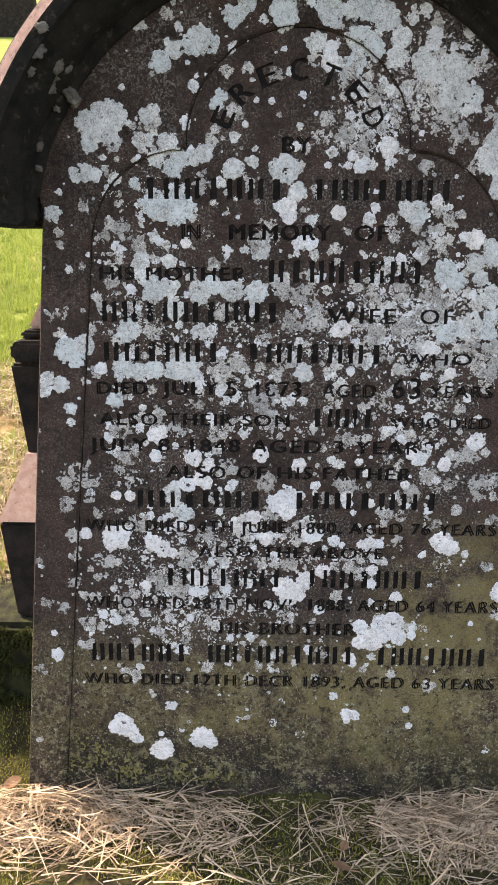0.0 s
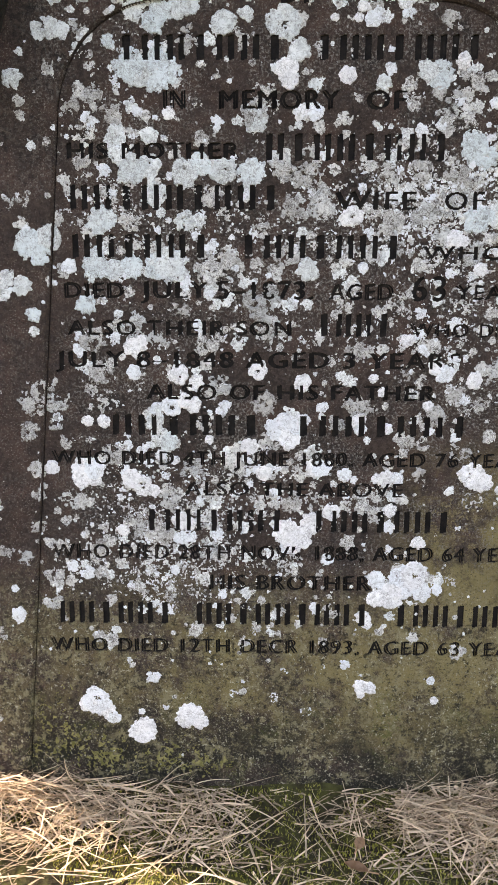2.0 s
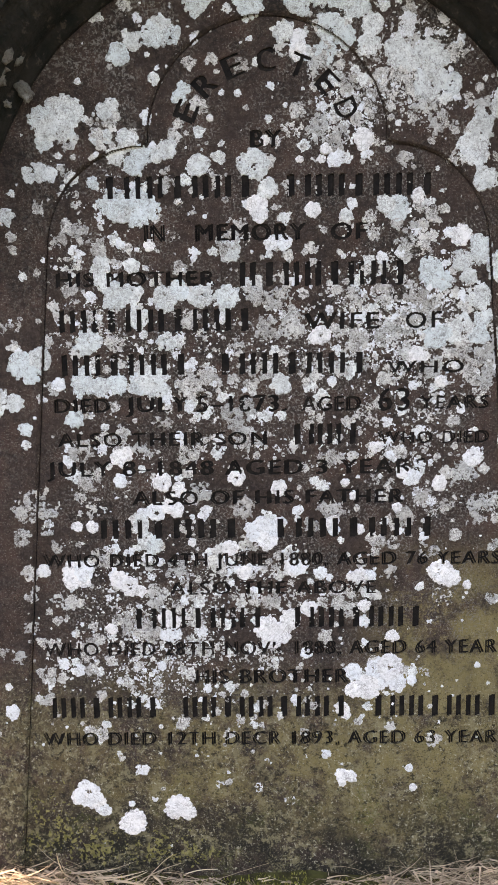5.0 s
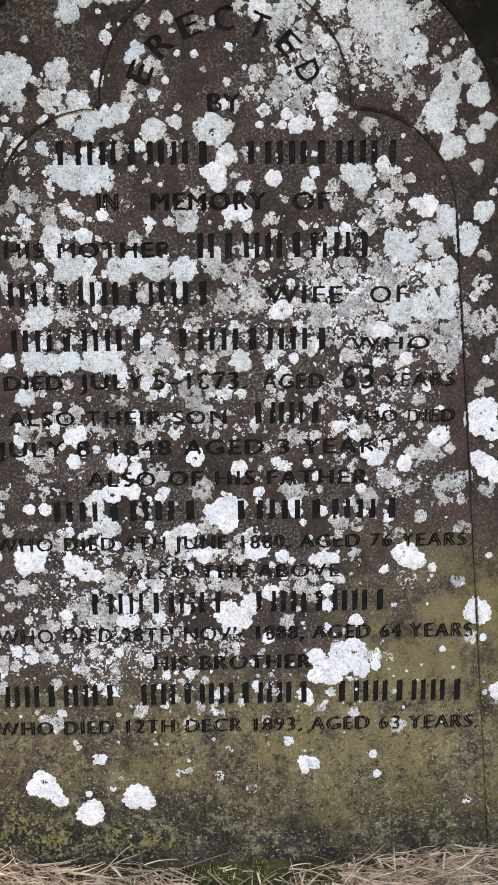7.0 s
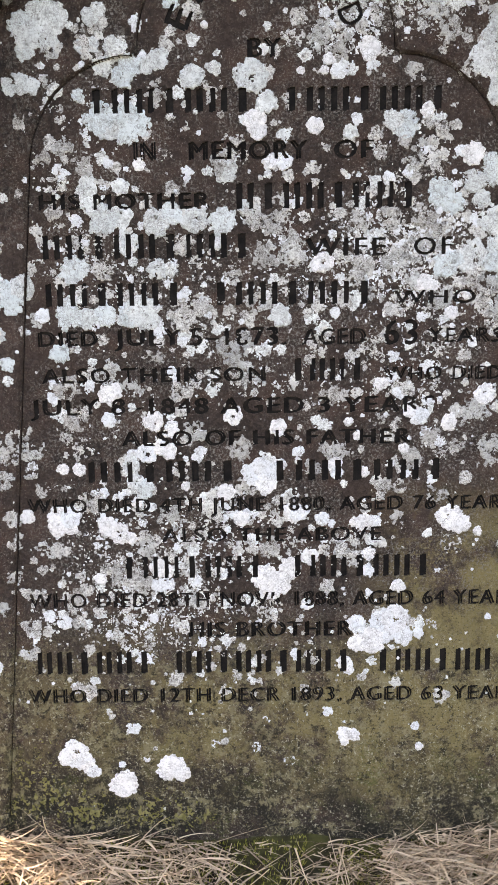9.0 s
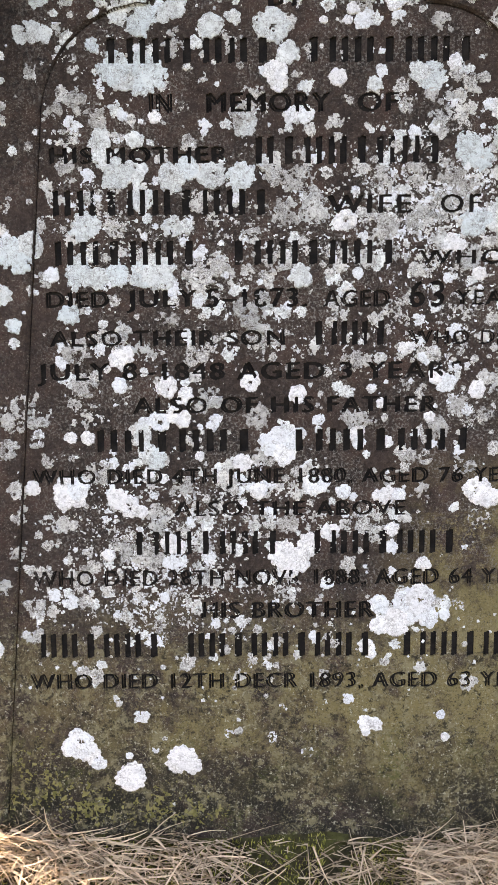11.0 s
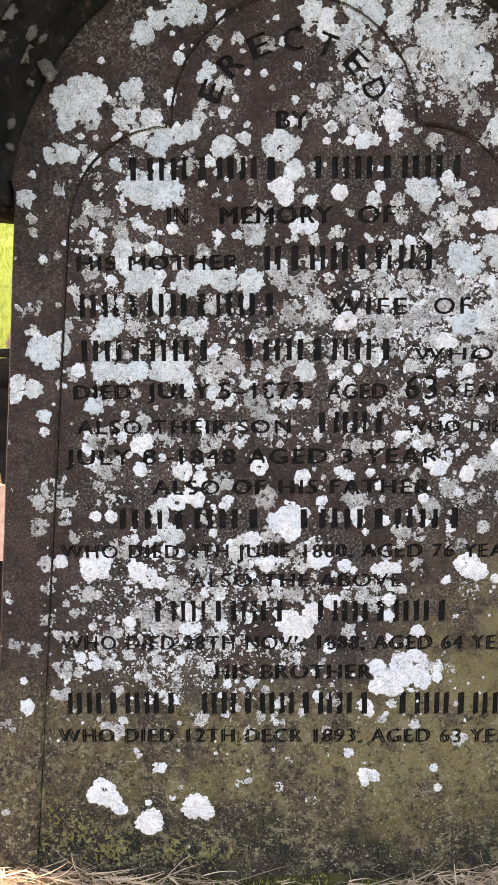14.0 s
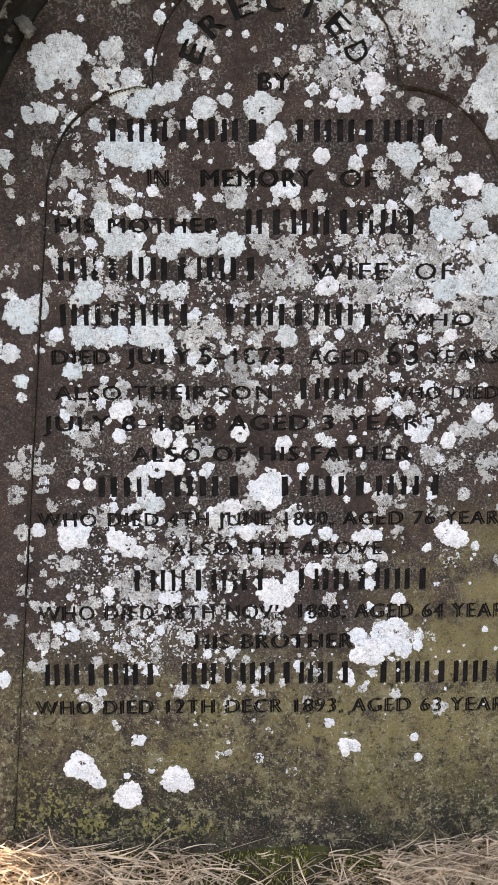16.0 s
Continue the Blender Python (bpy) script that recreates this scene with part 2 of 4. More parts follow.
def prism(bm, outline, y0, y1):
    """A solid with the (x, z) outline, from y0 (front) to y1 (back)."""
    front = [bm.verts.new((x, y0, z)) for x, z in outline]
    back = [bm.verts.new((x, y1, z)) for x, z in outline]
    bm.faces.new(front)
    bm.faces.new(back[::-1])
    n = len(outline)
    for i in range(n):
        bm.faces.new((front[i], back[i], back[(i + 1) % n], front[(i + 1) % n]))
    bmesh.ops.recalc_face_normals(bm, faces=bm.faces)


def box(bm, x0, x1, y0, y1, z0, z1):
    prism(bm, [(x0, z0), (x0, z1), (x1, z1), (x1, z0)], y0, y1)


# ---- ground: one sheet, a bank at the stone's foot and a hillside behind ----
def ground_z(x, y):
    front = -0.06 + 0.055 * math.exp(-max(0.0, -y) / 0.10) if y < 0 else -0.005
    rise = min(max((y - 0.05) / 0.28, 0), 1)
    z = front + 0.17 * rise * rise * (3 - 2 * rise)
    if y > 0.3:
        z += 0.30 * min(y - 0.3, 30.0) + 0.02 * max(0.0, y - 30.3)
    near = math.exp(-(x * x + y * y) / 16)
    z += 0.012 * near * noise.noise((x * 6, y * 6, 0.3)) + 0.007 * near * noise.noise((x * 19, y * 19, 1.3))
    return z


def steps(fine, reach):
    a, s = [0.0], fine
    while a[-1] < reach:
        if a[-1] > 0.7:
            s *= 1.22
        a.append(a[-1] + s)
    return [-v for v in a[:0:-1]] + a


xs, ys = steps(0.02, 900), steps(0.02, 900)
verts = [(x, y, ground_z(x, y)) for y in ys for x in xs]
nx = len(xs)
faces = [(j * nx + i, j * nx + i + 1, (j + 1) * nx + i + 1, (j + 1) * nx + i) for j in range(len(ys) - 1) for i in range(nx - 1)]
ground = mesh_part("ground", raw("ground", verts, faces), SOIL, None, "mossy churchyard ground rising to a grassy hillside", True)
tagged(ground, category="ground", kind="structure")

# ---- the headstone ----
headstone = thing("headstone", "dark weathered sandstone headstone covered in pale lichen", "headstone")


def half(z):
    return 0.4635 - 0.0815 * z


def panel_outline(grow=0.0):
    """Left foot, up the shoulder and over the round head, to the right foot."""
    left = [(-0.3945 + 0.088 * z - grow, z) for z in (-0.08, 0.1, 0.3, 0.5, 0.7, 0.85, 0.95)]
    for i in range(1, 11):
        a = math.pi / 2 * i / 10
        left.append((-0.172 - (0.139 + grow) * math.cos(a), 0.952 + (0.146 + grow) * math.sin(a)))
    for i in range(0, 17):
        a = math.pi / 2 * i / 16
        left.append((-(0.165 + grow) * math.cos(a), 1.103 + (0.162 + grow) * math.sin(a)))
    return left + [(-x, z) for x, z in left[-2::-1]]


HOOD = 0.95     # height of the centre of the round hood
outline_p = panel_outline()
outline_o = []
for x, z in outline_p:
    if z < 0.951:
        outline_o.append((math.copysign(half(z), x), z))
    else:
        d = Vector((x, z - HOOD)).normalized() * 0.398
        zo = HOOD + d.y
        outline_o.append((math.copysign(half(zo), x), zo) if zo < 1.03 else (d.x, zo))

# body: tapered shaft and a round head wider than it
bm = bmesh.new()
arch = [(0.487 * math.cos(math.radians(a)), HOOD + 0.487 * math.sin(math.radians(a))) for a in range(174, 5, -4)]
prism(bm, [(-half(-0.25), -0.25), (-half(0.99), 0.99), (-0.484, 1.002)] + arch + [(0.484, 1.002), (half(0.99), 0.99), (half(-0.25), -0.25)], 0.012, 0.115)
bmesh.ops.bevel(bm, geom=[e for e in bm.edges if e.calc_length() > 0.2], offset=0.003, segments=2, affect="EDGES")
part("body", bm, STONE, headstone)

# raised border round the sunk panel
bm = bmesh.new()
rings = []
for (px, pz), (ox, oz) in zip(outline_p, outline_o):
    d = Vector((ox - px, oz - pz)).normalized()
    n_ = 0.0012 * noise.noise((px * 25, pz * 25, 4))
    rings.append([bm.verts.new(v) for v in ((px, 0.013, pz), (px + d.x * 0.0005, 0.000, pz + d.y * 0.0005), (px + d.x * (0.005 + n_), -0.005, pz + d.y * (0.005 + n_)),
                                            (ox - d.x * 0.002, -0.005, oz - d.y * 0.002), (ox, -0.002, oz), (ox, 0.02, oz))])
for a, b in zip(rings, rings[1:]):
    for i in range(5):
        bm.faces.new((a[i], a[i + 1], b[i + 1], b[i]))
bmesh.ops.recalc_face_normals(bm, faces=bm.faces)
part("border", bm, STONE, headstone, "flat raised border round the panel")

# hood moulding over the round head
bm = bmesh.new()
profile = [(0.392, 0.010), (0.393, -0.014), (0.400, -0.022), (0.408, -0.023), (0.410, -0.036), (0.416, -0.056), (0.426, -0.074), (0.436, -0.082), (0.441, -0.084), (0.442, -0.098),
           (0.460, -0.100), (0.478, -0.082), (0.490, -0.050), (0.490, 0.09), (0.392, 0.09)]
last = None
first = None
for k in range(0, 61):
    a = math.radians(168.5 - k * 157 / 60)
    wob = 0.0015 * noise.noise((k * 0.35, 2, 0))
    ring = [bm.verts.new(((r + wob) * math.cos(a), y + wob, HOOD + (r + wob) * math.sin(a))) for r, y in profile]
    if last:
        for i in range(len(ring)):
            j = (i + 1) % len(ring)
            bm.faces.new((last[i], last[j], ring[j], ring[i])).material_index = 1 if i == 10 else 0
    else:
        first = ring
    last = ring
bm.faces.new(first)
bm.faces.new(last[::-1])
bmesh.ops.recalc_face_normals(bm, faces=bm.faces)
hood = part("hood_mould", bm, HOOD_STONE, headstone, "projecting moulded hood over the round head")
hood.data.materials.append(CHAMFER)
rng = random.Random(31)
for x, z, size in ((-0.343, 1.241, 0.009), (-0.356, 1.215, 0.012), (-0.338, 1.208, 0.015), (-0.327, 1.202, 0.009), (-0.351, 1.176, 0.011), (-0.345, 1.188, 0.009), (-0.324, 1.169, 0.012), (-0.320, 1.160, 0.008),
                   (-0.348, 1.151, 0.006), (-0.366, 1.19, 0.007), (-0.375, 1.10, 0.007), (-0.378, 1.07, 0.006), (0.352, 1.22, 0.012), (0.343, 1.235, 0.014), (0.36, 1.205, 0.010)):
    ang, rad = math.degrees(math.atan2(z - HOOD, x)), math.hypot(x, z - HOOD)
    y = -0.036 - (rad - 0.410) * 1.7 if rad > 0.410 else -0.024
    bm = bmesh.new()
    bmesh.ops.create_icosphere(bm, subdivisions=3, radius=1.0)
    for v in bm.verts:
        k = max(0.45, 1 + 0.6 * noise.noise(v.co * 1.7 + Vector((ang, 0, 0))) + 0.35 * noise.noise(v.co * 5 + Vector((ang, 5, 0))))
        v.co = Vector((v.co.x * size * k, v.co.y * 0.003 * k, v.co.z * size * 0.75 * k))
    bm.transform(pose(rad * math.cos(radians(ang)), y, HOOD + rad * math.sin(radians(ang)), 0, rng.uniform(0, 180), 0))
    part("lichen_clump", bm, CLUMP, headstone, "dull grey-brown lichen clump on the hood", True)

for side in (-1, 1):
    bm = bmesh.new()
    prism(bm, [(side * x, z) for x, z in ((0.3875, 1.052), (0.3885, 0.992), (0.402, 0.984), (0.470, 0.990), (0.494, 1.006), (0.497, 1.052))], -0.062, 0.10)
    bmesh.ops.bevel(bm, geom=bm.edges[:], offset=0.006, segments=2, affect="EDGES")
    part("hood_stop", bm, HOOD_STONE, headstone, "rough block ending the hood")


# ---- the inscription, cut into the panel ----
CUT = 0.0045
BROAD = 0.0017     # half of what the cut strokes are widened by


def text_mesh(body, x0, x1, z, cap, bold=0.0):
    cu = bpy.data.curves.new("line", "FONT")
    cu.body, cu.size, cu.offset, cu.resolution_u, cu.space_character = body, 1.0, bold, 3, 1.16
    ob = bpy.data.objects.new("line", cu)
    scene.collection.objects.link(ob)
    me = bpy.data.meshes.new_from_object(ob.evaluated_get(bpy.context.evaluated_depsgraph_get()))
    bpy.data.objects.remove(ob)
    co = np.array([v.co for v in me.vertices])
    lo, hi = co.min(0), co.max(0)
    sx, sz = (x1 - x0) / (hi[0] - lo[0]), cap / 0.70
    for v in me.vertices:
        v.co = (x0 + (v.co.x - lo[0]) * sx, 0.0, z + v.co.y * sz)
    return me


def bars_mesh(counts, x0, x1, z, cap):
    """A worn name as plain upright bars, one a letter; counts: letters in each word."""
    total = sum(counts) + 1.0 * (len(counts) - 1)
    pitch = (x1 - x0) / total
    vs, fs, at = [], [], x0
    for n in counts:
        for k in range(n):
            cx = at + pitch * (k + 0.5)
            double = (k * 5 + n) % 3 != 1
            for off in ((-0.24, 0.24) if double else (0.0,)):
                w = pitch * (0.20 if double else 0.26) - 0.0012
                b = len(vs)
                mx = cx + off * pitch
                vs += [(mx - w / 2, 0, z), (mx + w / 2, 0, z), (mx + w / 2, 0, z + cap), (mx - w / 2, 0, z + cap)]
                fs.append((b, b + 1, b + 2, b + 3))
        at += pitch * (n + 1)
    return raw("bars", vs, fs)


LINES = [
    ("BY", -0.022, 0.019, 1.096, 0.023), ((7, 7), -0.235, 0.237, 1.030, 0.029), ("IN", -0.172, -0.146, 0.971, 0.023), ("MEMORY", -0.100, 0.052, 0.971, 0.023), ("OF", 0.089, 0.138, 0.971, 0.023),
    ("HIS MOTHER", -0.299, -0.076, 0.910, 0.020), ((8,), -0.044, 0.201, 0.908, 0.033),
    ((9,), -0.303, -0.018, 0.846, 0.031), ("WIFE", 0.052, 0.156, 0.847, 0.023), ("OF", 0.194, 0.245, 0.847, 0.023),
    ((6, 7), -0.302, 0.145, 0.784, 0.030), ("WHO", 0.168, 0.278, 0.783, 0.018),
    ("DIED", -0.310, -0.231, 0.731, 0.020), ("JULY", -0.207, -0.118, 0.731, 0.022), ("5\u20131873.", -0.104, 0.024, 0.730, 0.024), ("AGED", 0.047, 0.131, 0.730, 0.021),
    ("63", 0.157, 0.201, 0.729, 0.033), ("YEARS", 0.216, 0.315, 0.731, 0.019),
    ("ALSO THEIR SON", -0.308, -0.005, 0.681, 0.020), ((4,), 0.027, 0.134, 0.681, 0.030), ("WHO DIED", 0.158, 0.317, 0.681, 0.018),
    ("JULY 8\u20131848 AGED 3 YEARS", -0.326, 0.226, 0.637, 0.022), ("ALSO OF HIS FATHER", -0.202, 0.195, 0.593, 0.021),
    ((6, 7), -0.256, 0.249, 0.542, 0.029), ("WHO DIED 4TH JUNE 1880, AGED 76 YEARS.", -0.338, 0.349, 0.499, 0.020),
    ("ALSO THE ABOVE", -0.151, 0.156, 0.455, 0.020), ((7, 7), -0.214, 0.232, 0.402, 0.032),
    ("WHO DIED 28TH NOV\u1d3f 1888, AGED 64 YEARS.", -0.343, 0.363, 0.359, 0.022), ("HIS BROTHER", -0.116, 0.116, 0.313, 0.023),
    ((6, 9, 7), -0.341, 0.350, 0.258, 0.034), ("WHO DIED 12TH DECR 1893, AGED 63 YEARS.", -0.352, 0.369, 0.213, 0.022),
]
fills = []
for body, x0, x1, z, cap in LINES:
    if isinstance(body, str):
        fills.append(text_mesh(body.replace("\u1d3f", "R"), x0, x1, z, cap))
    else:
        fills.append(bars_mesh(body, x0, x1, z, cap))
# the arched first word
for i, ch in enumerate("ERECTED"):
    a = math.radians(157 - i * 134 / 6)
    me = text_mesh(ch, -0.012, 0.012, 0, 0.030)
    me.transform(Matrix.Translation((0.104 * math.cos(a) - 0.001, 0, 1.103 + 0.092 * math.sin(a))) @ Matrix.Rotation(math.pi / 2 - a, 4, "Y"))
    fills.append(me)

cutter_bm = bmesh.new()
for me in fills:
    cutter_bm.from_mesh(me)
bmesh.ops.remove_doubles(cutter_bm, verts=cutter_bm.verts, dist=1e-6)
for v in cutter_bm.verts:
    v.co.y = -0.01
made = bmesh.ops.extrude_face_region(cutter_bm, geom=cutter_bm.faces[:])
for g in made["geom"]:
    if isinstance(g, bmesh.types.BMVert):
        g.co.y = CUT
bmesh.ops.recalc_face_normals(cutter_bm, faces=cutter_bm.faces)
cutter_me = bpy.data.meshes.new("cutter")
cutter_bm.to_mesh(cutter_me)
cutter_bm.free()
cutter = new("cutter", cutter_me)

bm = bmesh.new()
prism(bm, panel_outline(-0.0009), 0.0, 0.03)
panel = part("panel", bm, STONE, headstone, "sunk panel with worn cut lettering")
cut_me = panel.data
for shift in (-BROAD, BROAD):
    cutter.location.x, cutter.location.z = shift, shift * 0.4
    mod = panel.modifiers.new("cut", "BOOLEAN")
    mod.object, mod.operation, mod.solver = cutter, "DIFFERENCE", "EXACT"
    bpy.context.view_layer.update()
    cut_me = bpy.data.meshes.new_from_object(panel.evaluated_get(bpy.context.evaluated_depsgraph_get()))
    panel.modifiers.clear()
    panel.data = cut_me
bpy.data.objects.remove(cutter)
if not cut_me.materials:
    cut_me.materials.append(STONE)


def islands(me):
    """The connected pieces of a mesh, as (verts, faces)."""
    root = list(range(len(me.vertices)))

    def find(i):
        while root[i] != i:
            root[i] = root[root[i]]
            i = root[i]
        return i
    for e in me.edges:
        root[find(e.vertices[0])] = find(e.vertices[1])
    groups = {}
    for p in me.polygons:
        groups.setdefault(find(p.vertices[0]), []).append(tuple(p.vertices))
    for polys in groups.values():
        used = {v: i for i, v in enumerate(sorted({v for p in polys for v in p}))}
        yield [me.vertices[v].co.copy() for v in used], [tuple(used[v] for v in p) for p in polys]


CELL, X0, Z0 = 0.0011, -0.48, -0.02
GX, GZ = 874, 1290
letter_mask = np.zeros((GZ, GX), bool)
for line, me in enumerate(fills):
    me.calc_loop_triangles()
    for tri in me.loop_triangles:
        p = [((me.vertices[v].co.x - X0) / CELL - 0.5, (me.vertices[v].co.z - Z0) / CELL - 0.5) for v in tri.vertices]
        i0, i1 = int(min(q[0] for q in p)), int(max(q[0] for q in p)) + 2
        j0, j1 = int(min(q[1] for q in p)), int(max(q[1] for q in p)) + 2
        gj, gi = np.mgrid[j0:j1, i0:i1]
        e = [(p[(k + 1) % 3][0] - p[k][0]) * (gj - p[k][1]) - (p[(k + 1) % 3][1] - p[k][1]) * (gi - p[k][0]) for k in range(3)]
        hit = ((e[0] >= -0.3) & (e[1] >= -0.3) & (e[2] >= -0.3)) | ((e[0] <= 0.3) & (e[1] <= 0.3) & (e[2] <= 0.3))
        letter_mask[j0:j1, i0:i1] |= hit
        letter_mask[j0:j1, i0 + 1:i1 + 1] |= hit
    name = "bar" if line < len(LINES) and not isinstance(LINES[line][0], str) else "letter"
    for vs, fs in islands(me):
        if max(v.z for v in vs) - min(v.z for v in vs) < 0.008 and name == "letter":
            name_now = "stop"
        else:
            name_now = name
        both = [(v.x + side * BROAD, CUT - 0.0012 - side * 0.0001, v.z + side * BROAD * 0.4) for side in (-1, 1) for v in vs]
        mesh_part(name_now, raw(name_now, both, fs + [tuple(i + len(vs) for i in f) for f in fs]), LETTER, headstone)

# ---- lichen ----
# where the crusts that can be told apart grow: x, z, radius
WHITE_A = [(-0.015, 1.02, 0.0127), (-0.012, 1.008, 0.0105), (0.004, 0.968, 0.0099), (0.022, 0.968, 0.0098), (-0.167, 0.966, 0.0075), (-0.004, 1.105, 0.0067), (-0.078, 1.135, 0.0044), (0.133, 1.104, 0.0126), (0.093, 1.078, 0.009), (0.081, 1.092, 0.0074), (0.075, 1.079, 0.0052), (0.045, 1.079, 0.0045), (0.268, 0.975, 0.0139), (0.063, 1.012, 0.0099), (0.209, 1.029, 0.0082), (0.179, 1.124, 0.0044), (0.357, 0.992, 0.0046), (0.253, 0.978, 0.0076), (-0.215, 0.667, 0.015), (-0.064, 0.865, 0.0069), (-0.003, 0.796, 0.0062), (-0.131, 0.695, 0.0063), (-0.303, 0.772, 0.0094), (0.074, 0.838, 0.0117), (0.207, 0.809, 0.0117), (0.22, 0.806, 0.0087), (0.247, 0.77, 0.0079), (0.09, 0.772, 0.007), (0.266, 0.793, 0.0055), (0.086, 0.875, 0.0054), (0.195, 0.794, 0.0047), (0.16, 0.944, 0.0076), (0.353, 0.69, 0.02)]
WHITE_B = [(0.37, 0.67, 0.0136), (0.294, 0.661, 0.0136), (0.276, 0.731, 0.0055), (0.154, 0.676, 0.0087), (0.175, 0.664, 0.0056), (-0.295, 0.493, 0.0144), (-0.279, 0.493, 0.0146), (-0.299, 0.478, 0.0105), (-0.279, 0.477, 0.0097), (-0.227, 0.479, 0.0113), (-0.211, 0.469, 0.0121), (-0.196, 0.462, 0.009), (-0.156, 0.418, 0.0123), (-0.145, 0.413, 0.0082), (-0.019, 0.552, 0.0154), (-0.005, 0.539, 0.0138), (0.003, 0.555, 0.0105), (-0.011, 0.563, 0.0122), (0.014, 0.564, 0.0096), (-0.06, 0.527, 0.0113), (-0.167, 0.583, 0.0128), (-0.15, 0.591, 0.0104), (-0.138, 0.586, 0.0096), (-0.157, 0.627, 0.0128), (-0.134, 0.615, 0.0104), (0.014, 0.617, 0.0104), (-0.005, 0.402, 0.0174), (0.012, 0.393, 0.0158), (0.003, 0.382, 0.0124), (-0.286, 0.561, 0.0072), (-0.263, 0.561, 0.008), (-0.241, 0.402, 0.0082), (-0.049, 0.634, 0.0119)]
WHITE_C = [(-0.04, 0.489, 0.0097), (-0.22, 0.63, 0.0095), (-0.165, 0.506, 0.0064), (-0.185, 0.512, 0.0064), (-0.116, 0.536, 0.0057), (0.041, 0.496, 0.0115), (0.032, 0.496, 0.0113), (0.252, 0.487, 0.0166), (0.267, 0.478, 0.0131), (0.361, 0.398, 0.0191), (0.091, 0.564, 0.0089), (0.094, 0.553, 0.0073), (0.131, 0.482, 0.0115), (0.148, 0.482, 0.0074), (0.12, 0.482, 0.0074), (0.057, 0.432, 0.0108), (0.14, 0.435, 0.0082), (0.131, 0.554, 0.0073), (0.178, 0.338, 0.0168), (0.157, 0.334, 0.0143), (0.124, 0.33, 0.0118), (0.364, 0.617, 0.0154), (0.351, 0.629, 0.0105), (0.377, 0.604, 0.0105), (0.206, 0.631, 0.013), (0.194, 0.639, 0.0104), (0.247, 0.622, 0.0096), (0.028, 0.415, 0.0141), (0.053, 0.362, 0.0083), (0.182, 0.386, 0.0091), (0.122, 0.605, 0.0065), (0.11, 0.624, 0.0064), (0.187, 0.586, 0.0065)]
WHITE_D = [(0.292, 0.467, 0.0066), (0.074, 0.487, 0.009), (-0.287, 0.132, 0.0195), (-0.301, 0.127, 0.0119), (-0.274, 0.118, 0.012), (-0.262, 0.105, 0.0095), (-0.22, 0.084, 0.0198), (-0.146, 0.11, 0.0189), (-0.154, 0.103, 0.0138), (-0.133, 0.101, 0.012), (0.108, 0.161, 0.0112), (0.121, 0.159, 0.0095), (0.108, 0.15, 0.0069), (0.211, 0.173, 0.006), (0.218, 0.14, 0.006), (0.145, 0.307, 0.0168), (0.124, 0.303, 0.0118), (0.162, 0.313, 0.0118), (0.191, 0.312, 0.0118), (0.212, 0.317, 0.0076), (0.107, 0.273, 0.0094), (0.112, 0.262, 0.0077), (0.394, 0.275, 0.0102), (0.043, 1.236, 0.0112), (0.043, 1.219, 0.0105), (-0.339, 0.494, 0.0094)]
BLUE_A = [(-0.199, 1.217, 0.013), (-0.277, 1.144, 0.019), (-0.222, 1.144, 0.0095), (-0.211, 1.154, 0.0066), (-0.114, 1.174, 0.0095), (-0.12, 1.162, 0.0095), (-0.193, 1.106, 0.0139), (-0.173, 1.088, 0.0133), (-0.156, 1.087, 0.0088), (-0.138, 1.095, 0.0124), (-0.21, 1.085, 0.0109), (-0.184, 1.074, 0.0118), (-0.217, 1.023, 0.0178), (-0.206, 1.01, 0.0133), (-0.178, 1.014, 0.0195), (-0.18, 1.028, 0.012), (-0.242, 1.05, 0.0081), (-0.095, 1.072, 0.0133), (-0.066, 1.084, 0.0074), (-0.021, 1.073, 0.0165), (-0, 1.041, 0.0112), (-0.235, 1.109, 0.0074), (-0.222, 1.111, 0.0081), (0.05, 1.218, 0.0115), (0.081, 1.218, 0.0146), (0.137, 1.225, 0.0131), (0.177, 1.215, 0.0161), (0.196, 1.204, 0.0117), (0.221, 1.211, 0.0175), (0.223, 1.177, 0.0178), (0.251, 1.173, 0.0126), (0.241, 1.156, 0.0096), (0.284, 1.09, 0.0203)]
BLUE_B = [(0.294, 1.118, 0.015), (0.319, 1.142, 0.012), (0.332, 1.114, 0.0133), (0.331, 1.065, 0.0106), (0.344, 1.082, 0.0098), (0.3, 1.047, 0.0129), (0.095, 1.184, 0.0089), (0.13, 1.183, 0.0066), (0.18, 1.015, 0.0152), (0.165, 1.019, 0.0106), (0.345, 0.967, 0.0116), (0.296, 0.96, 0.0122), (0.109, 1.003, 0.0083), (-0.236, 0.938, 0.012), (-0.234, 0.915, 0.0106), (-0.216, 0.897, 0.0182), (-0.193, 0.9, 0.0137), (-0.147, 0.892, 0.0152), (-0.128, 0.903, 0.0137), (-0.094, 0.896, 0.0154), (-0.06, 0.892, 0.0154), (-0.183, 0.866, 0.0131), (-0.146, 0.832, 0.0123), (-0.13, 0.832, 0.0092), (-0.257, 0.833, 0.0154), (-0.268, 0.772, 0.0154), (-0.245, 0.767, 0.0117), (-0.167, 0.774, 0.0187), (-0.183, 0.771, 0.014), (-0.218, 0.771, 0.0109), (-0.282, 0.721, 0.0117), (-0.191, 0.937, 0.0091), (-0.054, 0.955, 0.0127)]
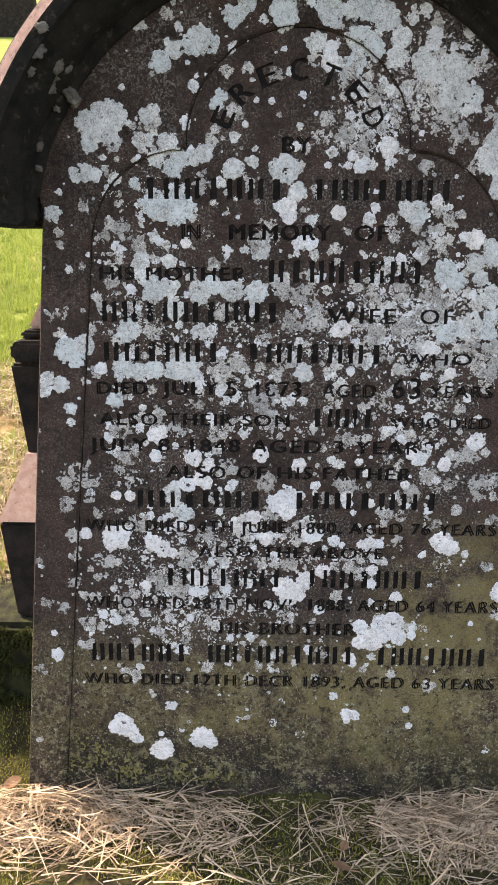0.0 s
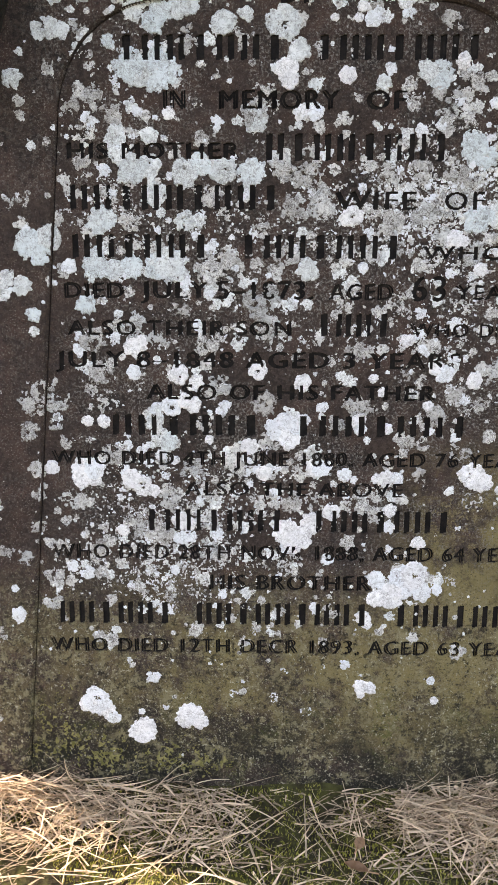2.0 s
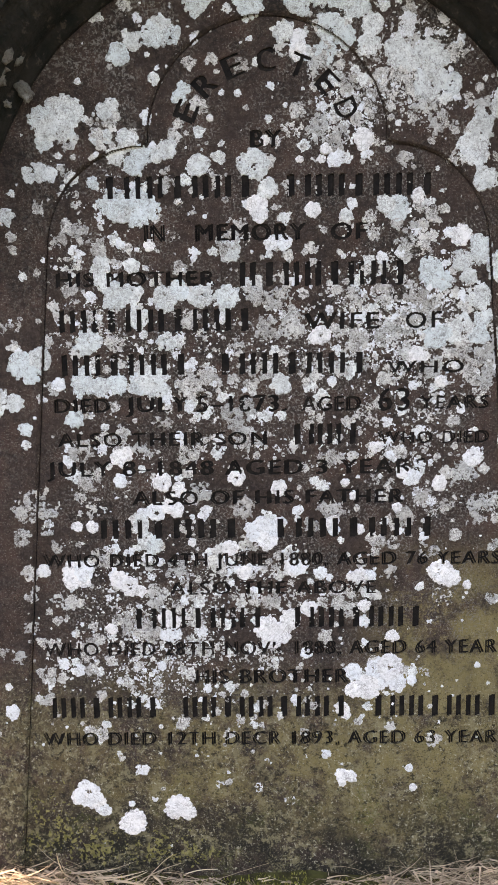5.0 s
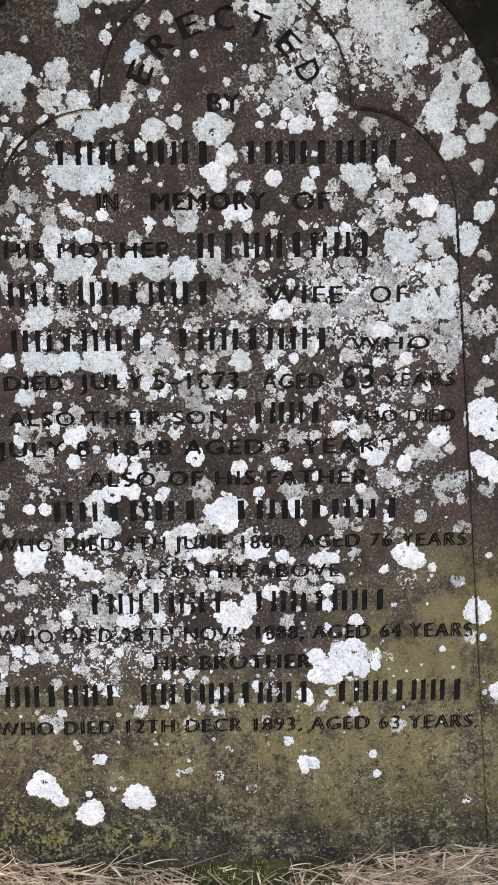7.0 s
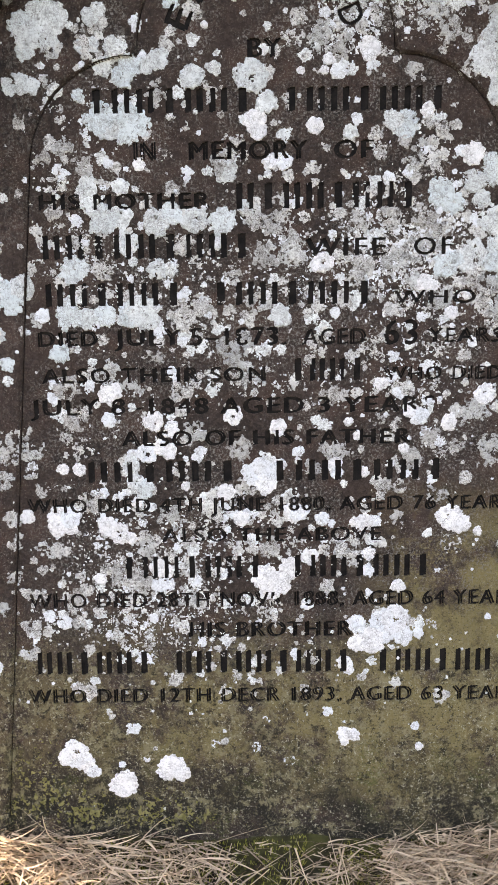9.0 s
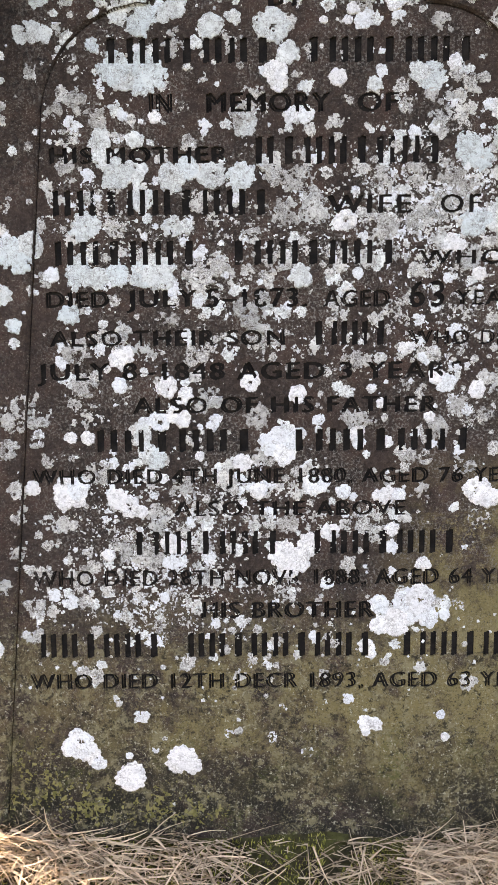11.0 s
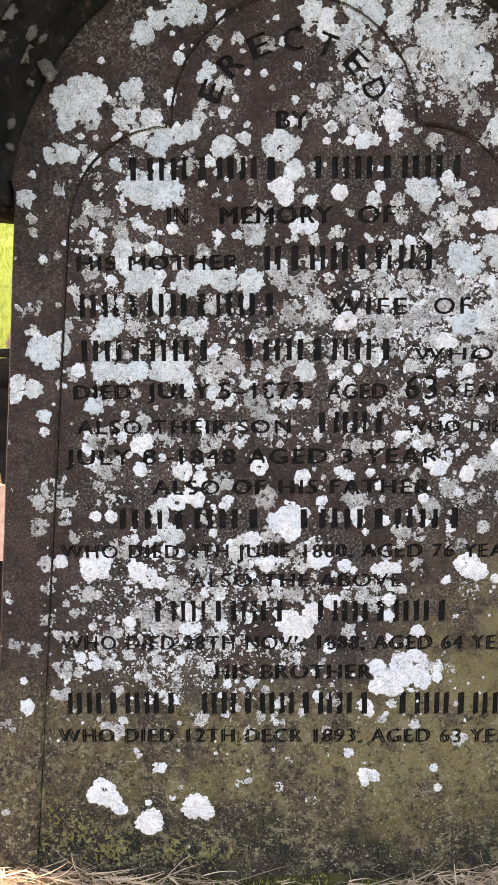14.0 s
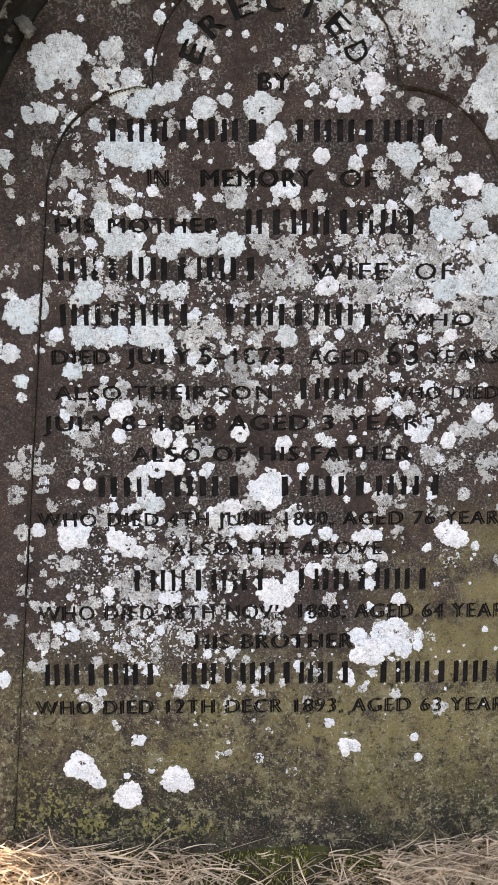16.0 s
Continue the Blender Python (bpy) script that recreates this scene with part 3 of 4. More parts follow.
BLUE_C = [(0.016, 0.769, 0.014), (0.273, 0.941, 0.0131), (0.296, 0.949, 0.0131), (0.323, 0.934, 0.0169), (0.324, 0.919, 0.0108), (0.282, 0.919, 0.0092), (0.298, 0.889, 0.0156), (0.303, 0.858, 0.0125), (0.228, 0.927, 0.0152), (0.243, 0.912, 0.0123), (0.3, 0.836, 0.0109), (0.276, 0.851, 0.0125), (0.238, 0.836, 0.0154), (0.261, 0.84, 0.014), (-0.191, 0.562, 0.0112), (-0.184, 0.541, 0.012), (-0.172, 0.533, 0.0104), (-0.143, 1.245, 0.0146), (-0.155, 1.241, 0.013), (-0.127, 1.241, 0.0113), (-0.179, 1.233, 0.0097), (-0.198, 1.218, 0.0113), (-0.313, 1.138, 0.0124), (-0.301, 1.122, 0.0141), (-0.272, 1.138, 0.0166), (-0.277, 1.118, 0.0126), (-0.306, 1.107, 0.0116), (-0.316, 1.067, 0.0109), (-0.3, 1.063, 0.0093), (-0.329, 1.063, 0.0092), (-0.366, 1.006, 0.012), (-0.094, 1.278, 0.0144), (-0.075, 1.292, 0.012)]
BLUE_D = [(-0.347, 0.796, 0.0196), (-0.327, 0.81, 0.0132), (-0.359, 0.805, 0.0125), (-0.394, 0.737, 0.0118), (-0.388, 0.756, 0.0099), (-0.366, 0.747, 0.0117), (-0.354, 0.708, 0.009), (0.022, 1.245, 0.013), (-0.023, 1.282, 0.0176), (0.041, 1.286, 0.016), (0.069, 1.286, 0.0118), (0.093, 1.293, 0.0174), (0.117, 1.279, 0.0174), (0.086, 1.249, 0.0154), (0.107, 1.235, 0.012), (0.143, 1.25, 0.0126)]
GREY_A = [(-0.275, 1.11, 0.0124), (-0.281, 1.068, 0.0067), (-0.14, 1.056, 0.0113), (-0.124, 1.022, 0.0067), (-0.107, 1.013, 0.0067), (-0.042, 0.984, 0.0128), (-0.058, 0.964, 0.0122), (-0.239, 0.967, 0.0106), (-0.263, 0.992, 0.0089), (-0.294, 0.975, 0.0075), (-0.034, 1.201, 0.0086), (-0.094, 1.154, 0.0095), (0.071, 1.119, 0.0148), (0.045, 1.143, 0.0104), (0.185, 1.18, 0.0163), (0.223, 1.139, 0.0178), (0.231, 1.118, 0.0133), (0.293, 1.142, 0.0105), (0.265, 1.079, 0.0105), (0.097, 1.108, 0.0111), (0.115, 1.181, 0.0096), (0.104, 1.143, 0.0081), (0.127, 1.132, 0.0074), (0.191, 1.076, 0.0111), (0.226, 1, 0.0122), (0.196, 0.971, 0.0137), (0.215, 0.964, 0.0154), (0.181, 0.982, 0.0091), (0.31, 1.079, 0.0061), (0.258, 1.214, 0.011), (-0.105, 0.77, 0.0172), (-0.089, 0.785, 0.0109), (-0.019, 0.788, 0.0125)]
GREY_B = [(-0.004, 0.788, 0.0125), (-0.219, 0.833, 0.0131), (-0.283, 0.908, 0.0106), (0.013, 0.891, 0.0154), (0.021, 0.861, 0.0154), (0.017, 0.917, 0.0115), (-0.021, 0.899, 0.0106), (-0.217, 0.692, 0.014), (-0.273, 0.673, 0.014), (-0.187, 0.672, 0.0119), (-0.044, 0.722, 0.0174), (-0.025, 0.69, 0.0126), (-0.116, 0.671, 0.0126), (-0.274, 0.945, 0.0091), (-0.217, 0.941, 0.0075), (-0.114, 0.862, 0.0092), (-0.042, 0.82, 0.0109), (-0.154, 0.716, 0.0095), (-0.003, 0.846, 0.0108), (0.345, 0.87, 0.0109), (0.213, 0.889, 0.0123), (0.236, 0.882, 0.0078), (0.121, 0.89, 0.0139), (0.159, 0.897, 0.0108), (0.221, 0.863, 0.0125), (0.198, 0.852, 0.0117), (0.121, 0.83, 0.0156), (0.168, 0.833, 0.0139), (0.191, 0.813, 0.0109), (0.355, 0.82, 0.0158), (0.34, 0.808, 0.0111), (0.309, 0.809, 0.014), (0.286, 0.789, 0.0156)]
GREY_C = [(0.31, 0.777, 0.0126), (0.231, 0.79, 0.0125), (0.176, 0.783, 0.0126), (0.262, 0.813, 0.0109), (0.373, 0.781, 0.0111), (0.359, 0.734, 0.0079), (0.145, 0.798, 0.0109), (0.036, 0.853, 0.0116), (0.303, 0.75, 0.0103), (0.351, 0.911, 0.0078), (0.09, 0.661, 0.0136), (-0.258, 0.592, 0.0112), (-0.264, 0.629, 0.0126), (-0.042, 0.585, 0.0144), (-0.138, 0.49, 0.0131), (-0.178, 0.491, 0.0105), (-0.168, 0.444, 0.0131), (-0.246, 0.513, 0.013), (-0.102, 0.615, 0.0104), (-0.033, 0.442, 0.0115), (-0, 0.446, 0.0115), (-0.318, 0.446, 0.0105), (-0.267, 0.407, 0.0073), (-0.214, 0.41, 0.0123), (-0.194, 0.397, 0.0148), (-0.277, 0.372, 0.0131), (-0.327, 0.373, 0.0131), (-0.115, 0.417, 0.0107), (-0.081, 0.494, 0.0131), (-0.031, 0.543, 0.0113), (0.009, 0.488, 0.013), (-0.318, 0.589, 0.008), (-0.117, 0.374, 0.0108)]
GREY_D = [(-0.313, 0.535, 0.0088), (0.304, 0.593, 0.013), (0.301, 0.568, 0.0097), (0.328, 0.597, 0.0105), (0.335, 0.53, 0.0098), (0.365, 0.584, 0.0098), (0.33, 0.445, 0.0083), (0.058, 0.559, 0.0105), (0.106, 0.587, 0.0081), (0.082, 0.588, 0.0105), (0.176, 0.486, 0.009), (0.195, 0.574, 0.0105), (0.151, 0.524, 0.0082), (0.282, 0.638, 0.0146), (0.219, 0.606, 0.013), (0.18, 0.532, 0.0081), (0.26, 0.589, 0.0081), (0.15, 0.628, 0.0072), (0.237, 0.523, 0.0107), (0.107, 0.448, 0.0148), (-0.23, 0.415, 0.009), (-0.345, 0.607, 0.0138), (-0.355, 0.587, 0.0138), (-0.335, 0.588, 0.0121), (-0.329, 0.558, 0.0093), (-0.367, 0.543, 0.0113), (-0.307, 0.766, 0.0108), (-0.378, 0.858, 0.007), (-0.356, 0.858, 0.0088), (-0.421, 0.447, 0.0066), (-0.359, 0.407, 0.0077), (-0.426, 0.24, 0.0089), (-0.409, 0.37, 0.0078)]
GREY_E = [(-0.381, 0.359, 0.0068), (-0.343, 0.328, 0.0107), (-0.348, 0.291, 0.0098), (-0.313, 0.837, 0.007), (-0.231, 1.107, 0.0101), (0.08, 1.212, 0.0154), (0.068, 1.205, 0.0105), (-0.318, 1.023, 0.0068)]
DUST_A = [(-0.133, 0.981, 0.0105), (0.016, 1.119, 0.0118), (-0.074, 1.063, 0.0074), (0.09, 1.129, 0.0133), (0.038, 1.119, 0.0118), (0.15, 1.008, 0.0091), (0.15, 0.986, 0.0076), (-0.088, 0.831, 0.0185), (-0.059, 0.762, 0.0142), (-0.121, 0.758, 0.0117), (-0.029, 0.674, 0.0158), (-0.27, 0.733, 0.0109), (-0.041, 0.839, 0.0108), (0.137, 0.72, 0.0192), (0.232, 0.735, 0.0221), (0.191, 0.798, 0.0142), (0.201, 0.708, 0.0111), (0.066, 0.721, 0.0126), (0.234, 0.663, 0.0144), (-0.134, 0.348, 0.0199), (-0.213, 0.62, 0.0112), (-0.075, 0.382, 0.0148), (-0.159, 0.357, 0.0149), (-0.051, 0.355, 0.0133), (-0.316, 0.342, 0.0164), (-0.274, 0.35, 0.0123), (-0.251, 0.319, 0.0166), (-0.177, 0.313, 0.0166), (-0.001, 0.354, 0.0199), (-0.209, 0.34, 0.0149), (-0.11, 0.46, 0.0164), (0.255, 0.446, 0.0166), (0.227, 0.594, 0.0162)]
DUST_B = [(0.123, 0.465, 0.0164), (0.033, 0.449, 0.0164), (0.317, 0.58, 0.0162), (0.244, 0.581, 0.0146), (-0.008, 0.182, 0.0069), (-0.021, 0.141, 0.0086), (0.026, 0.121, 0.0086), (-0.081, 0.147, 0.0069), (0.355, 0.094, 0.0079), (0.048, 0.19, 0.0077), (-0.184, 0.125, 0.0069), (0.233, 0.328, 0.0101), (0.141, 0.318, 0.0118)]


def field(size, octaves, seed, gain=0.55):
    """Smooth fractal noise over the whole front, 0 to 1, its largest spots about size metres wide."""
    rs = np.random.RandomState(seed)
    out, amp, total = np.zeros((GZ, GX)), 1.0, 0.0
    for o in range(octaves):
        step = max(1.0, size / CELL / 2 ** o)
        nz, nx_ = int(GZ / step) + 3, int(GX / step) + 3
        g = rs.rand(nz, nx_)
        z, x = np.arange(GZ) / step, np.arange(GX) / step
        zi, xi = z.astype(int), x.astype(int)
        zf, xf = (z - zi)[:, None], (x - xi)[None, :]
        zf, xf = zf * zf * (3 - 2 * zf), xf * xf * (3 - 2 * xf)
        a, b = g[zi][:, xi], g[zi][:, xi + 1]
        c, d = g[zi + 1][:, xi], g[zi + 1][:, xi + 1]
        out += amp * ((a * (1 - xf) + b * xf) * (1 - zf) + (c * (1 - xf) + d * xf) * zf)
        total += amp
        amp *= gain
    return out / total


ZZ, XX = np.mgrid[0:GZ, 0:GX]
XX, ZZ = X0 + (XX + 0.5) * CELL, Z0 + (ZZ + 0.5) * CELL
EDGE = 0.3945 - 0.088 * ZZ
shoulder = (ZZ > 0.955) & (np.abs(XX) > 0.172) & (np.hypot((np.abs(XX) - 0.172) / 0.139, (ZZ - 0.952) / 0.146) > 1)
round_top = (ZZ > 1.10) & (np.hypot(XX / 0.165, (ZZ - 1.103) / 0.162) > 1)
BORDER = (np.abs(XX) > EDGE) | shoulder | round_top
FACE_Y = np.where(BORDER, -0.005, 0.0)
step_line = np.zeros_like(BORDER)
step_line[:, 1:] |= BORDER[:, 1:] != BORDER[:, :-1]
step_line[1:, :] |= BORDER[1:, :] != BORDER[:-1, :]
step_line[:, :-1] |= step_line[:, 1:]
OUTSIDE = (np.abs(XX) > 0.4605 - 0.0815 * ZZ) | ((ZZ > HOOD) & (np.hypot(XX, ZZ - HOOD) > 0.392)) | (ZZ < 0.0)

COARSE, MIDDLE, FINE, FINER = field(0.03, 4, 1), field(0.012, 4, 2), field(0.0065, 3, 3, 0.7), field(0.004, 2, 4, 0.8)
# lichen has crept over some of the cut letters
OPEN = letter_mask & (field(0.05, 3, 5) + 0.25 * (FINE - 0.5) < 0.72)
BARE = OUTSIDE | OPEN | step_line


def crust_mesh(name, mask, j0, i0, lift, thick=0.0010):
    """A thin crust over the cells of a mask, whose corner lies at cell (j0, i0); its rim comes down onto the stone."""
    h, w = mask.shape
    pad = np.zeros((h + 2, w + 2), int)
    pad[1:-1, 1:-1] = mask
    around = pad[:-1, :-1] + pad[1:, :-1] + pad[:-1, 1:] + pad[1:, 1:]      # cells at each corner
    used = around > 0
    index = -np.ones(used.shape, int)
    index[used] = np.arange(used.sum())
    jj, ii = np.nonzero(used)
    fj, fi = np.clip(j0 + jj, 0, GZ - 1), np.clip(i0 + ii, 0, GX - 1)
    full = around[jj, ii] == 4
    wob = (FINE[fj, fi] - 0.5) * 0.0012 + (FINER[fj, fi] - 0.5) * 0.0008
    y = FACE_Y[fj, fi] - np.where(full, lift + thick + wob, lift * 0.5 + 0.0001)
    jit = np.where(full, 0, 0.35) * CELL
    vx = X0 + (i0 + ii) * CELL + jit * (MIDDLE[fj, fi] - 0.5) * 4
    vz = Z0 + (j0 + jj) * CELL + jit * (FINE[fj, fi] - 0.5) * 4
    cj, ci = np.nonzero(mask)
    quads = np.stack([index[cj, ci], index[cj, ci + 1], index[cj + 1, ci + 1], index[cj + 1, ci]], 1)
    return raw(name, np.stack([vx, y, vz], 1).tolist(), quads.tolist())


TAKEN = np.zeros((GZ, GX), bool)


def patch_mask(rng, x, z, r, rough, holes):
    """The ragged shape of one crust; the mask and its corner."""
    k = int(r * 1.6 / CELL) + 2
    ci, cj = int((x - X0) / CELL), int((z - Z0) / CELL)
    j0, j1, i0, i1 = max(0, cj - k), min(GZ, cj + k), max(0, ci - k), min(GX, ci + k)
    if j1 - j0 < 2 or i1 - i0 < 2:
        return None
    a, sq = rng.uniform(0, 3.14), rng.uniform(0.82, 1.15)
    dx, dz = XX[j0:j1, i0:i1] - x, ZZ[j0:j1, i0:i1] - z
    u, w = dx * math.cos(a) + dz * math.sin(a), (dz * math.cos(a) - dx * math.sin(a)) * sq
    th = np.arctan2(w, u)
    lobes = 0.09 * np.sin(3 * th + rng.uniform(0, 6)) + 0.07 * np.sin(5 * th + rng.uniform(0, 6)) + 0.05 * np.sin(9 * th + rng.uniform(0, 6))
    lobes = lobes * min(1.0, rough * 2 + 0.1)
    petals = max(6, min(15, int(r / 0.0017)))
    lobes = lobes - 0.12 * np.abs(np.sin(petals * th / 2 + rng.uniform(0, 6) + 3 * (COARSE[j0:j1, i0:i1] - 0.5))) + 0.07
    q = np.hypot(u, w) / r + lobes + rough * (1.5 * (COARSE[j0:j1, i0:i1] - 0.5) + 1.3 * (MIDDLE[j0:j1, i0:i1] - 0.5) + 0.9 * (FINE[j0:j1, i0:i1] - 0.5))
    m = q < 1.0
    eaten = FINE[j0:j1, i0:i1] * 0.6 + MIDDLE[j0:j1, i0:i1] * 0.4 + 0.10 * np.clip(q, 0, 1)
    m &= eaten < 1.0 - holes
    if rng.random() < 0.4 and r > 0.013 and rough < 0.4:       # a worn, pitted middle
        m &= ~((q < 0.30) & (FINE[j0:j1, i0:i1] > 0.64))
    m &= ~BARE[j0:j1, i0:i1]
    return m, j0, i0


def single_patches(rows, material, label, seed, rough, holes, size=1.0):
    rng = random.Random(seed)
    for x, z, r in rows:
        got = patch_mask(rng, x, z, r * size, rough, holes)
        if got is None or got[0].sum() < 8:
            continue
        m, j0, i0 = got
        TAKEN[j0:j0 + m.shape[0], i0:i0 + m.shape[1]] |= m
        mesh_part("lichen_patch", crust_mesh("lichen_patch", m, j0, i0, rng.uniform(0.0001, 0.0009)), material, headstone, label, True)


single_patches(BLUE_A + BLUE_B + BLUE_C + BLUE_D, BLUE_LICHEN, "blue-grey leafy crust lichen", 3, 0.30, 0.22, 1.17)
single_patches(GREY_A + GREY_B + GREY_C + GREY_D + GREY_E, GREY_LICHEN, "grey granular crust lichen", 2, 0.75, 0.40, 1.2)
single_patches(WHITE_A + WHITE_B + WHITE_C + WHITE_D, WHITE_LICHEN, "bright white crust lichen", 1, 0.19, 0.15, 1.12)


def hump(cx, cz, rx, rz, s):
    return s * np.exp(-((XX - cx) / rx) ** 2 - ((ZZ - cz) / rz) ** 2)


# how thick the small lichen grows over the front
cover = hump(-0.02, 0.83, 0.30, 0.10, 0.75) + hump(-0.16, 0.66, 0.18, 0.08, 0.45) + hump(-0.2, 1.06, 0.14, 0.1, 0.5) + hump(-0.26, 0.92, 0.08, 0.12, 0.4) + hump(0.22, 0.90, 0.14, 0.14, 0.7) + hump(0.0, 0.46, 0.17, 0.11, 0.62) + hump(-0.22, 0.42, 0.14, 0.13, 0.75)
cover += hump(0.10, 1.13, 0.07, 0.05, 0.8) + hump(0.2, 1.2, 0.12, 0.1, 0.9) + hump(-0.05, 1.3, 0.2, 0.06, 0.5) + hump(-0.05, 0.30, 0.24, 0.07, 0.45) + hump(0.26, 0.64, 0.1, 0.12, 0.45) + hump(0.10, 0.67, 0.16, 0.05, 0.45)
cover = np.clip(cover, 0, 1.15) * np.where(np.abs(XX) > EDGE, 0.4, 1.0) + np.where(ZZ < 0.22, 0.008, 0.045)
beds = {"w": np.zeros((GZ, GX), bool), "g": np.zeros((GZ, GX), bool), "p": np.zeros((GZ, GX), bool)}
rng = random.Random(5)
made_n = 0
while made_n < 2100:
    x, z = rng.uniform(-0.46, 0.46), rng.uniform(0.03, 1.34)
    if rng.random() > cover[int((z - Z0) / CELL), int((x - X0) / CELL)]:
        continue
    made_n += 1
    got = patch_mask(rng, x, z, 0.0016 + 0.0085 * rng.random() ** 2.6, 0.7, 0.3)
    if got is not None:
        m, j0, i0 = got
        key = "w" if rng.random() < 0.22 else ("g" if rng.random() < 0.65 else "p")
        beds[key][j0:j0 + m.shape[0], i0:i0 + m.shape[1]] |= m
for x, z, r in DUST_A + DUST_B:
    dust = (np.hypot(XX - x, ZZ - z) < r * (0.5 + COARSE)) & (FINE * 0.6 + FINER * 0.4 > 0.56)
    beds["w" if z < 0.2 else "g"] |= dust
crumbs = 0.40 * FINE + 0.40 * FINER + 0.20 * MIDDLE
veil = field(0.05, 4, 9)
beds["g"] |= crumbs > 0.835 - 0.25 * cover * (0.35 + 1.3 * veil)
beds["p"] |= crumbs[::-1] > 0.865 - 0.25 * cover * (0.35 + 1.3 * veil[:, ::-1])
beds["w"] |= crumbs[:, ::-1] > 0.87 - 0.25 * cover * (0.35 + 1.3 * veil[::-1])
# moss in crumbs and cushions on the damp foot
damp = hump(-0.27, 0.045, 0.15, 0.05, 1.0) + hump(-0.36, 0.12, 0.06, 0.05, 0.6) + hump(-0.12, 0.03, 0.12, 0.03, 0.5) + hump(0.26, 0.10, 0.09, 0.05, 0.35) + hump(-0.22, 0.16, 0.2, 0.04, 0.3)
cushions = (0.35 * FINE[::-1, ::-1] + 0.50 * FINER[:, ::-1] + 0.15 * MIDDLE[::-1] > 0.84 - 0.30 * np.clip(damp, 0, 1.1) * (0.3 + 1.2 * veil)) & ~BARE & ~TAKEN & (ZZ < 0.24)
moss_bed = mesh_part("moss_crust", crust_mesh("moss_crust", cushions, 0, 0, 0.0008, 0.0016), FACE_MOSS, headstone, "yellow-green moss crumbs on the stone's foot", True)
tagged(moss_bed, kind="stuff")
TAKEN |= cushions
for key, material, lift in (("w", WHITE_LICHEN, 0.0005), ("g", GREY_LICHEN, 0.0002), ("p", BLUE_LICHEN, 0.0)):
    m = beds[key] & ~BARE & ~TAKEN
    TAKEN |= m
    bed = mesh_part("lichen_specks", crust_mesh("lichen_specks", m, 0, 0, lift, 0.0006), material, headstone, "scattered small crust lichen", True)
    tagged(bed, kind="stuff")

# ---- the stone standing close behind ----
monument = thing("pedestal_monument", "pedestal monument with moulded cap on a pink base, uprights coloured dark for shade", "monument", (-0.30, 0.40, 0.17))


def world_prism(name, outline, y0, y1, material, label="", bevel=0.005):
    bm = bmesh.new()
    prism(bm, [(x + 0.30, z - 0.17) for x, z in outline], y0 - 0.40, y1 - 0.40)
    if bevel:
        bmesh.ops.bevel(bm, geom=bm.edges[:], offset=bevel, segments=2, affect="EDGES")
    part(name, bm, material, monument, label)


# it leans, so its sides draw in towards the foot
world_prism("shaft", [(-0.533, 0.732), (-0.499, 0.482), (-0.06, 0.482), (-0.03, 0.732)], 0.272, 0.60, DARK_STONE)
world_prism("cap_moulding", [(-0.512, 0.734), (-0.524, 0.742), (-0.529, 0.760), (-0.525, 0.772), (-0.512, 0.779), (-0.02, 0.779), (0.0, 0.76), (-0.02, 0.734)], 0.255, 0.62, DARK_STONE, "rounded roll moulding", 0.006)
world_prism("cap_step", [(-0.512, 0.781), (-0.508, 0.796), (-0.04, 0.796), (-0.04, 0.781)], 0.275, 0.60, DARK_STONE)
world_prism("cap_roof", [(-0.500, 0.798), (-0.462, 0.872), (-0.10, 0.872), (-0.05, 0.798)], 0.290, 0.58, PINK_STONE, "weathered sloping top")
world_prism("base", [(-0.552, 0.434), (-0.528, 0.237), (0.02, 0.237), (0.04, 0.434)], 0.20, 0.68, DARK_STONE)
# added block that darkens the gap; shade is put into its mossy colour
world_prism("foundation", [(-0.84, -0.05), (-0.83, 0.16), (-0.70, 0.20), (-0.57, 0.235), (0.06, 0.235), (0.06, -0.05)], 0.170, 0.74, SHADED_MOSS_STONE, "mossy foundation block, coloured dark for shade", 0.012)
vs, fs = [], []
tuft_rng = random.Random(77)
for k in range(9000):
    tx, tz = tuft_rng.uniform(-0.80, -0.44), tuft_rng.uniform(0.0, 0.235)
    if noise.noise((tx * 22, tz * 22, 4)) < -0.18:
        continue
    tb, ta, tl = len(vs), tuft_rng.uniform(0, 6.28), tuft_rng.uniform(0.004, 0.013)
    ex, ez, ey = math.cos(ta) * tl * 0.8, math.sin(ta) * tl * 0.8, -tuft_rng.uniform(0.004, 0.016)
    wx, wz = -math.sin(ta) * 0.0018, math.cos(ta) * 0.0018
    vs += [(tx + 0.30 - wx, -0.231, tz - 0.17 - wz), (tx + 0.30 + wx, -0.231, tz - 0.17 + wz), (tx + 0.30 + ex + wx * 0.4, -0.231 + ey, tz - 0.17 + ez + wz * 0.4), (tx + 0.30 + ex - wx * 0.4, -0.231 + ey, tz - 0.17 + ez - wz * 0.4)]
    fs.append((tb, tb + 1, tb + 2, tb + 3))
tufts = mesh_part("hanging_moss", raw("hanging_moss", vs, fs), DARK_MOSS, monument, "moss hanging on the foundation, coloured dark for shade")
tagged(tufts, kind="stuff")
bm = bmesh.new()
lo = [bm.verts.new((x + 0.30, y - 0.40, z - 0.17)) for x, y, z in ((-0.552, 0.20, 0.437), (0.04, 0.20, 0.437), (0.04, 0.68, 0.437), (-0.552, 0.68, 0.437))]
hi = [bm.verts.new((x + 0.30, y - 0.40, z - 0.17)) for x, y, z in ((-0.511, 0.265, 0.556), (-0.03, 0.265, 0.556), (-0.03, 0.61, 0.556), (-0.511, 0.61, 0.556))]
bm.faces.new(hi)
bm.faces.new(lo[::-1])
for i in range(4):
    bm.faces.new((lo[i], lo[(i + 1) % 4], hi[(i + 1) % 4], hi[i]))
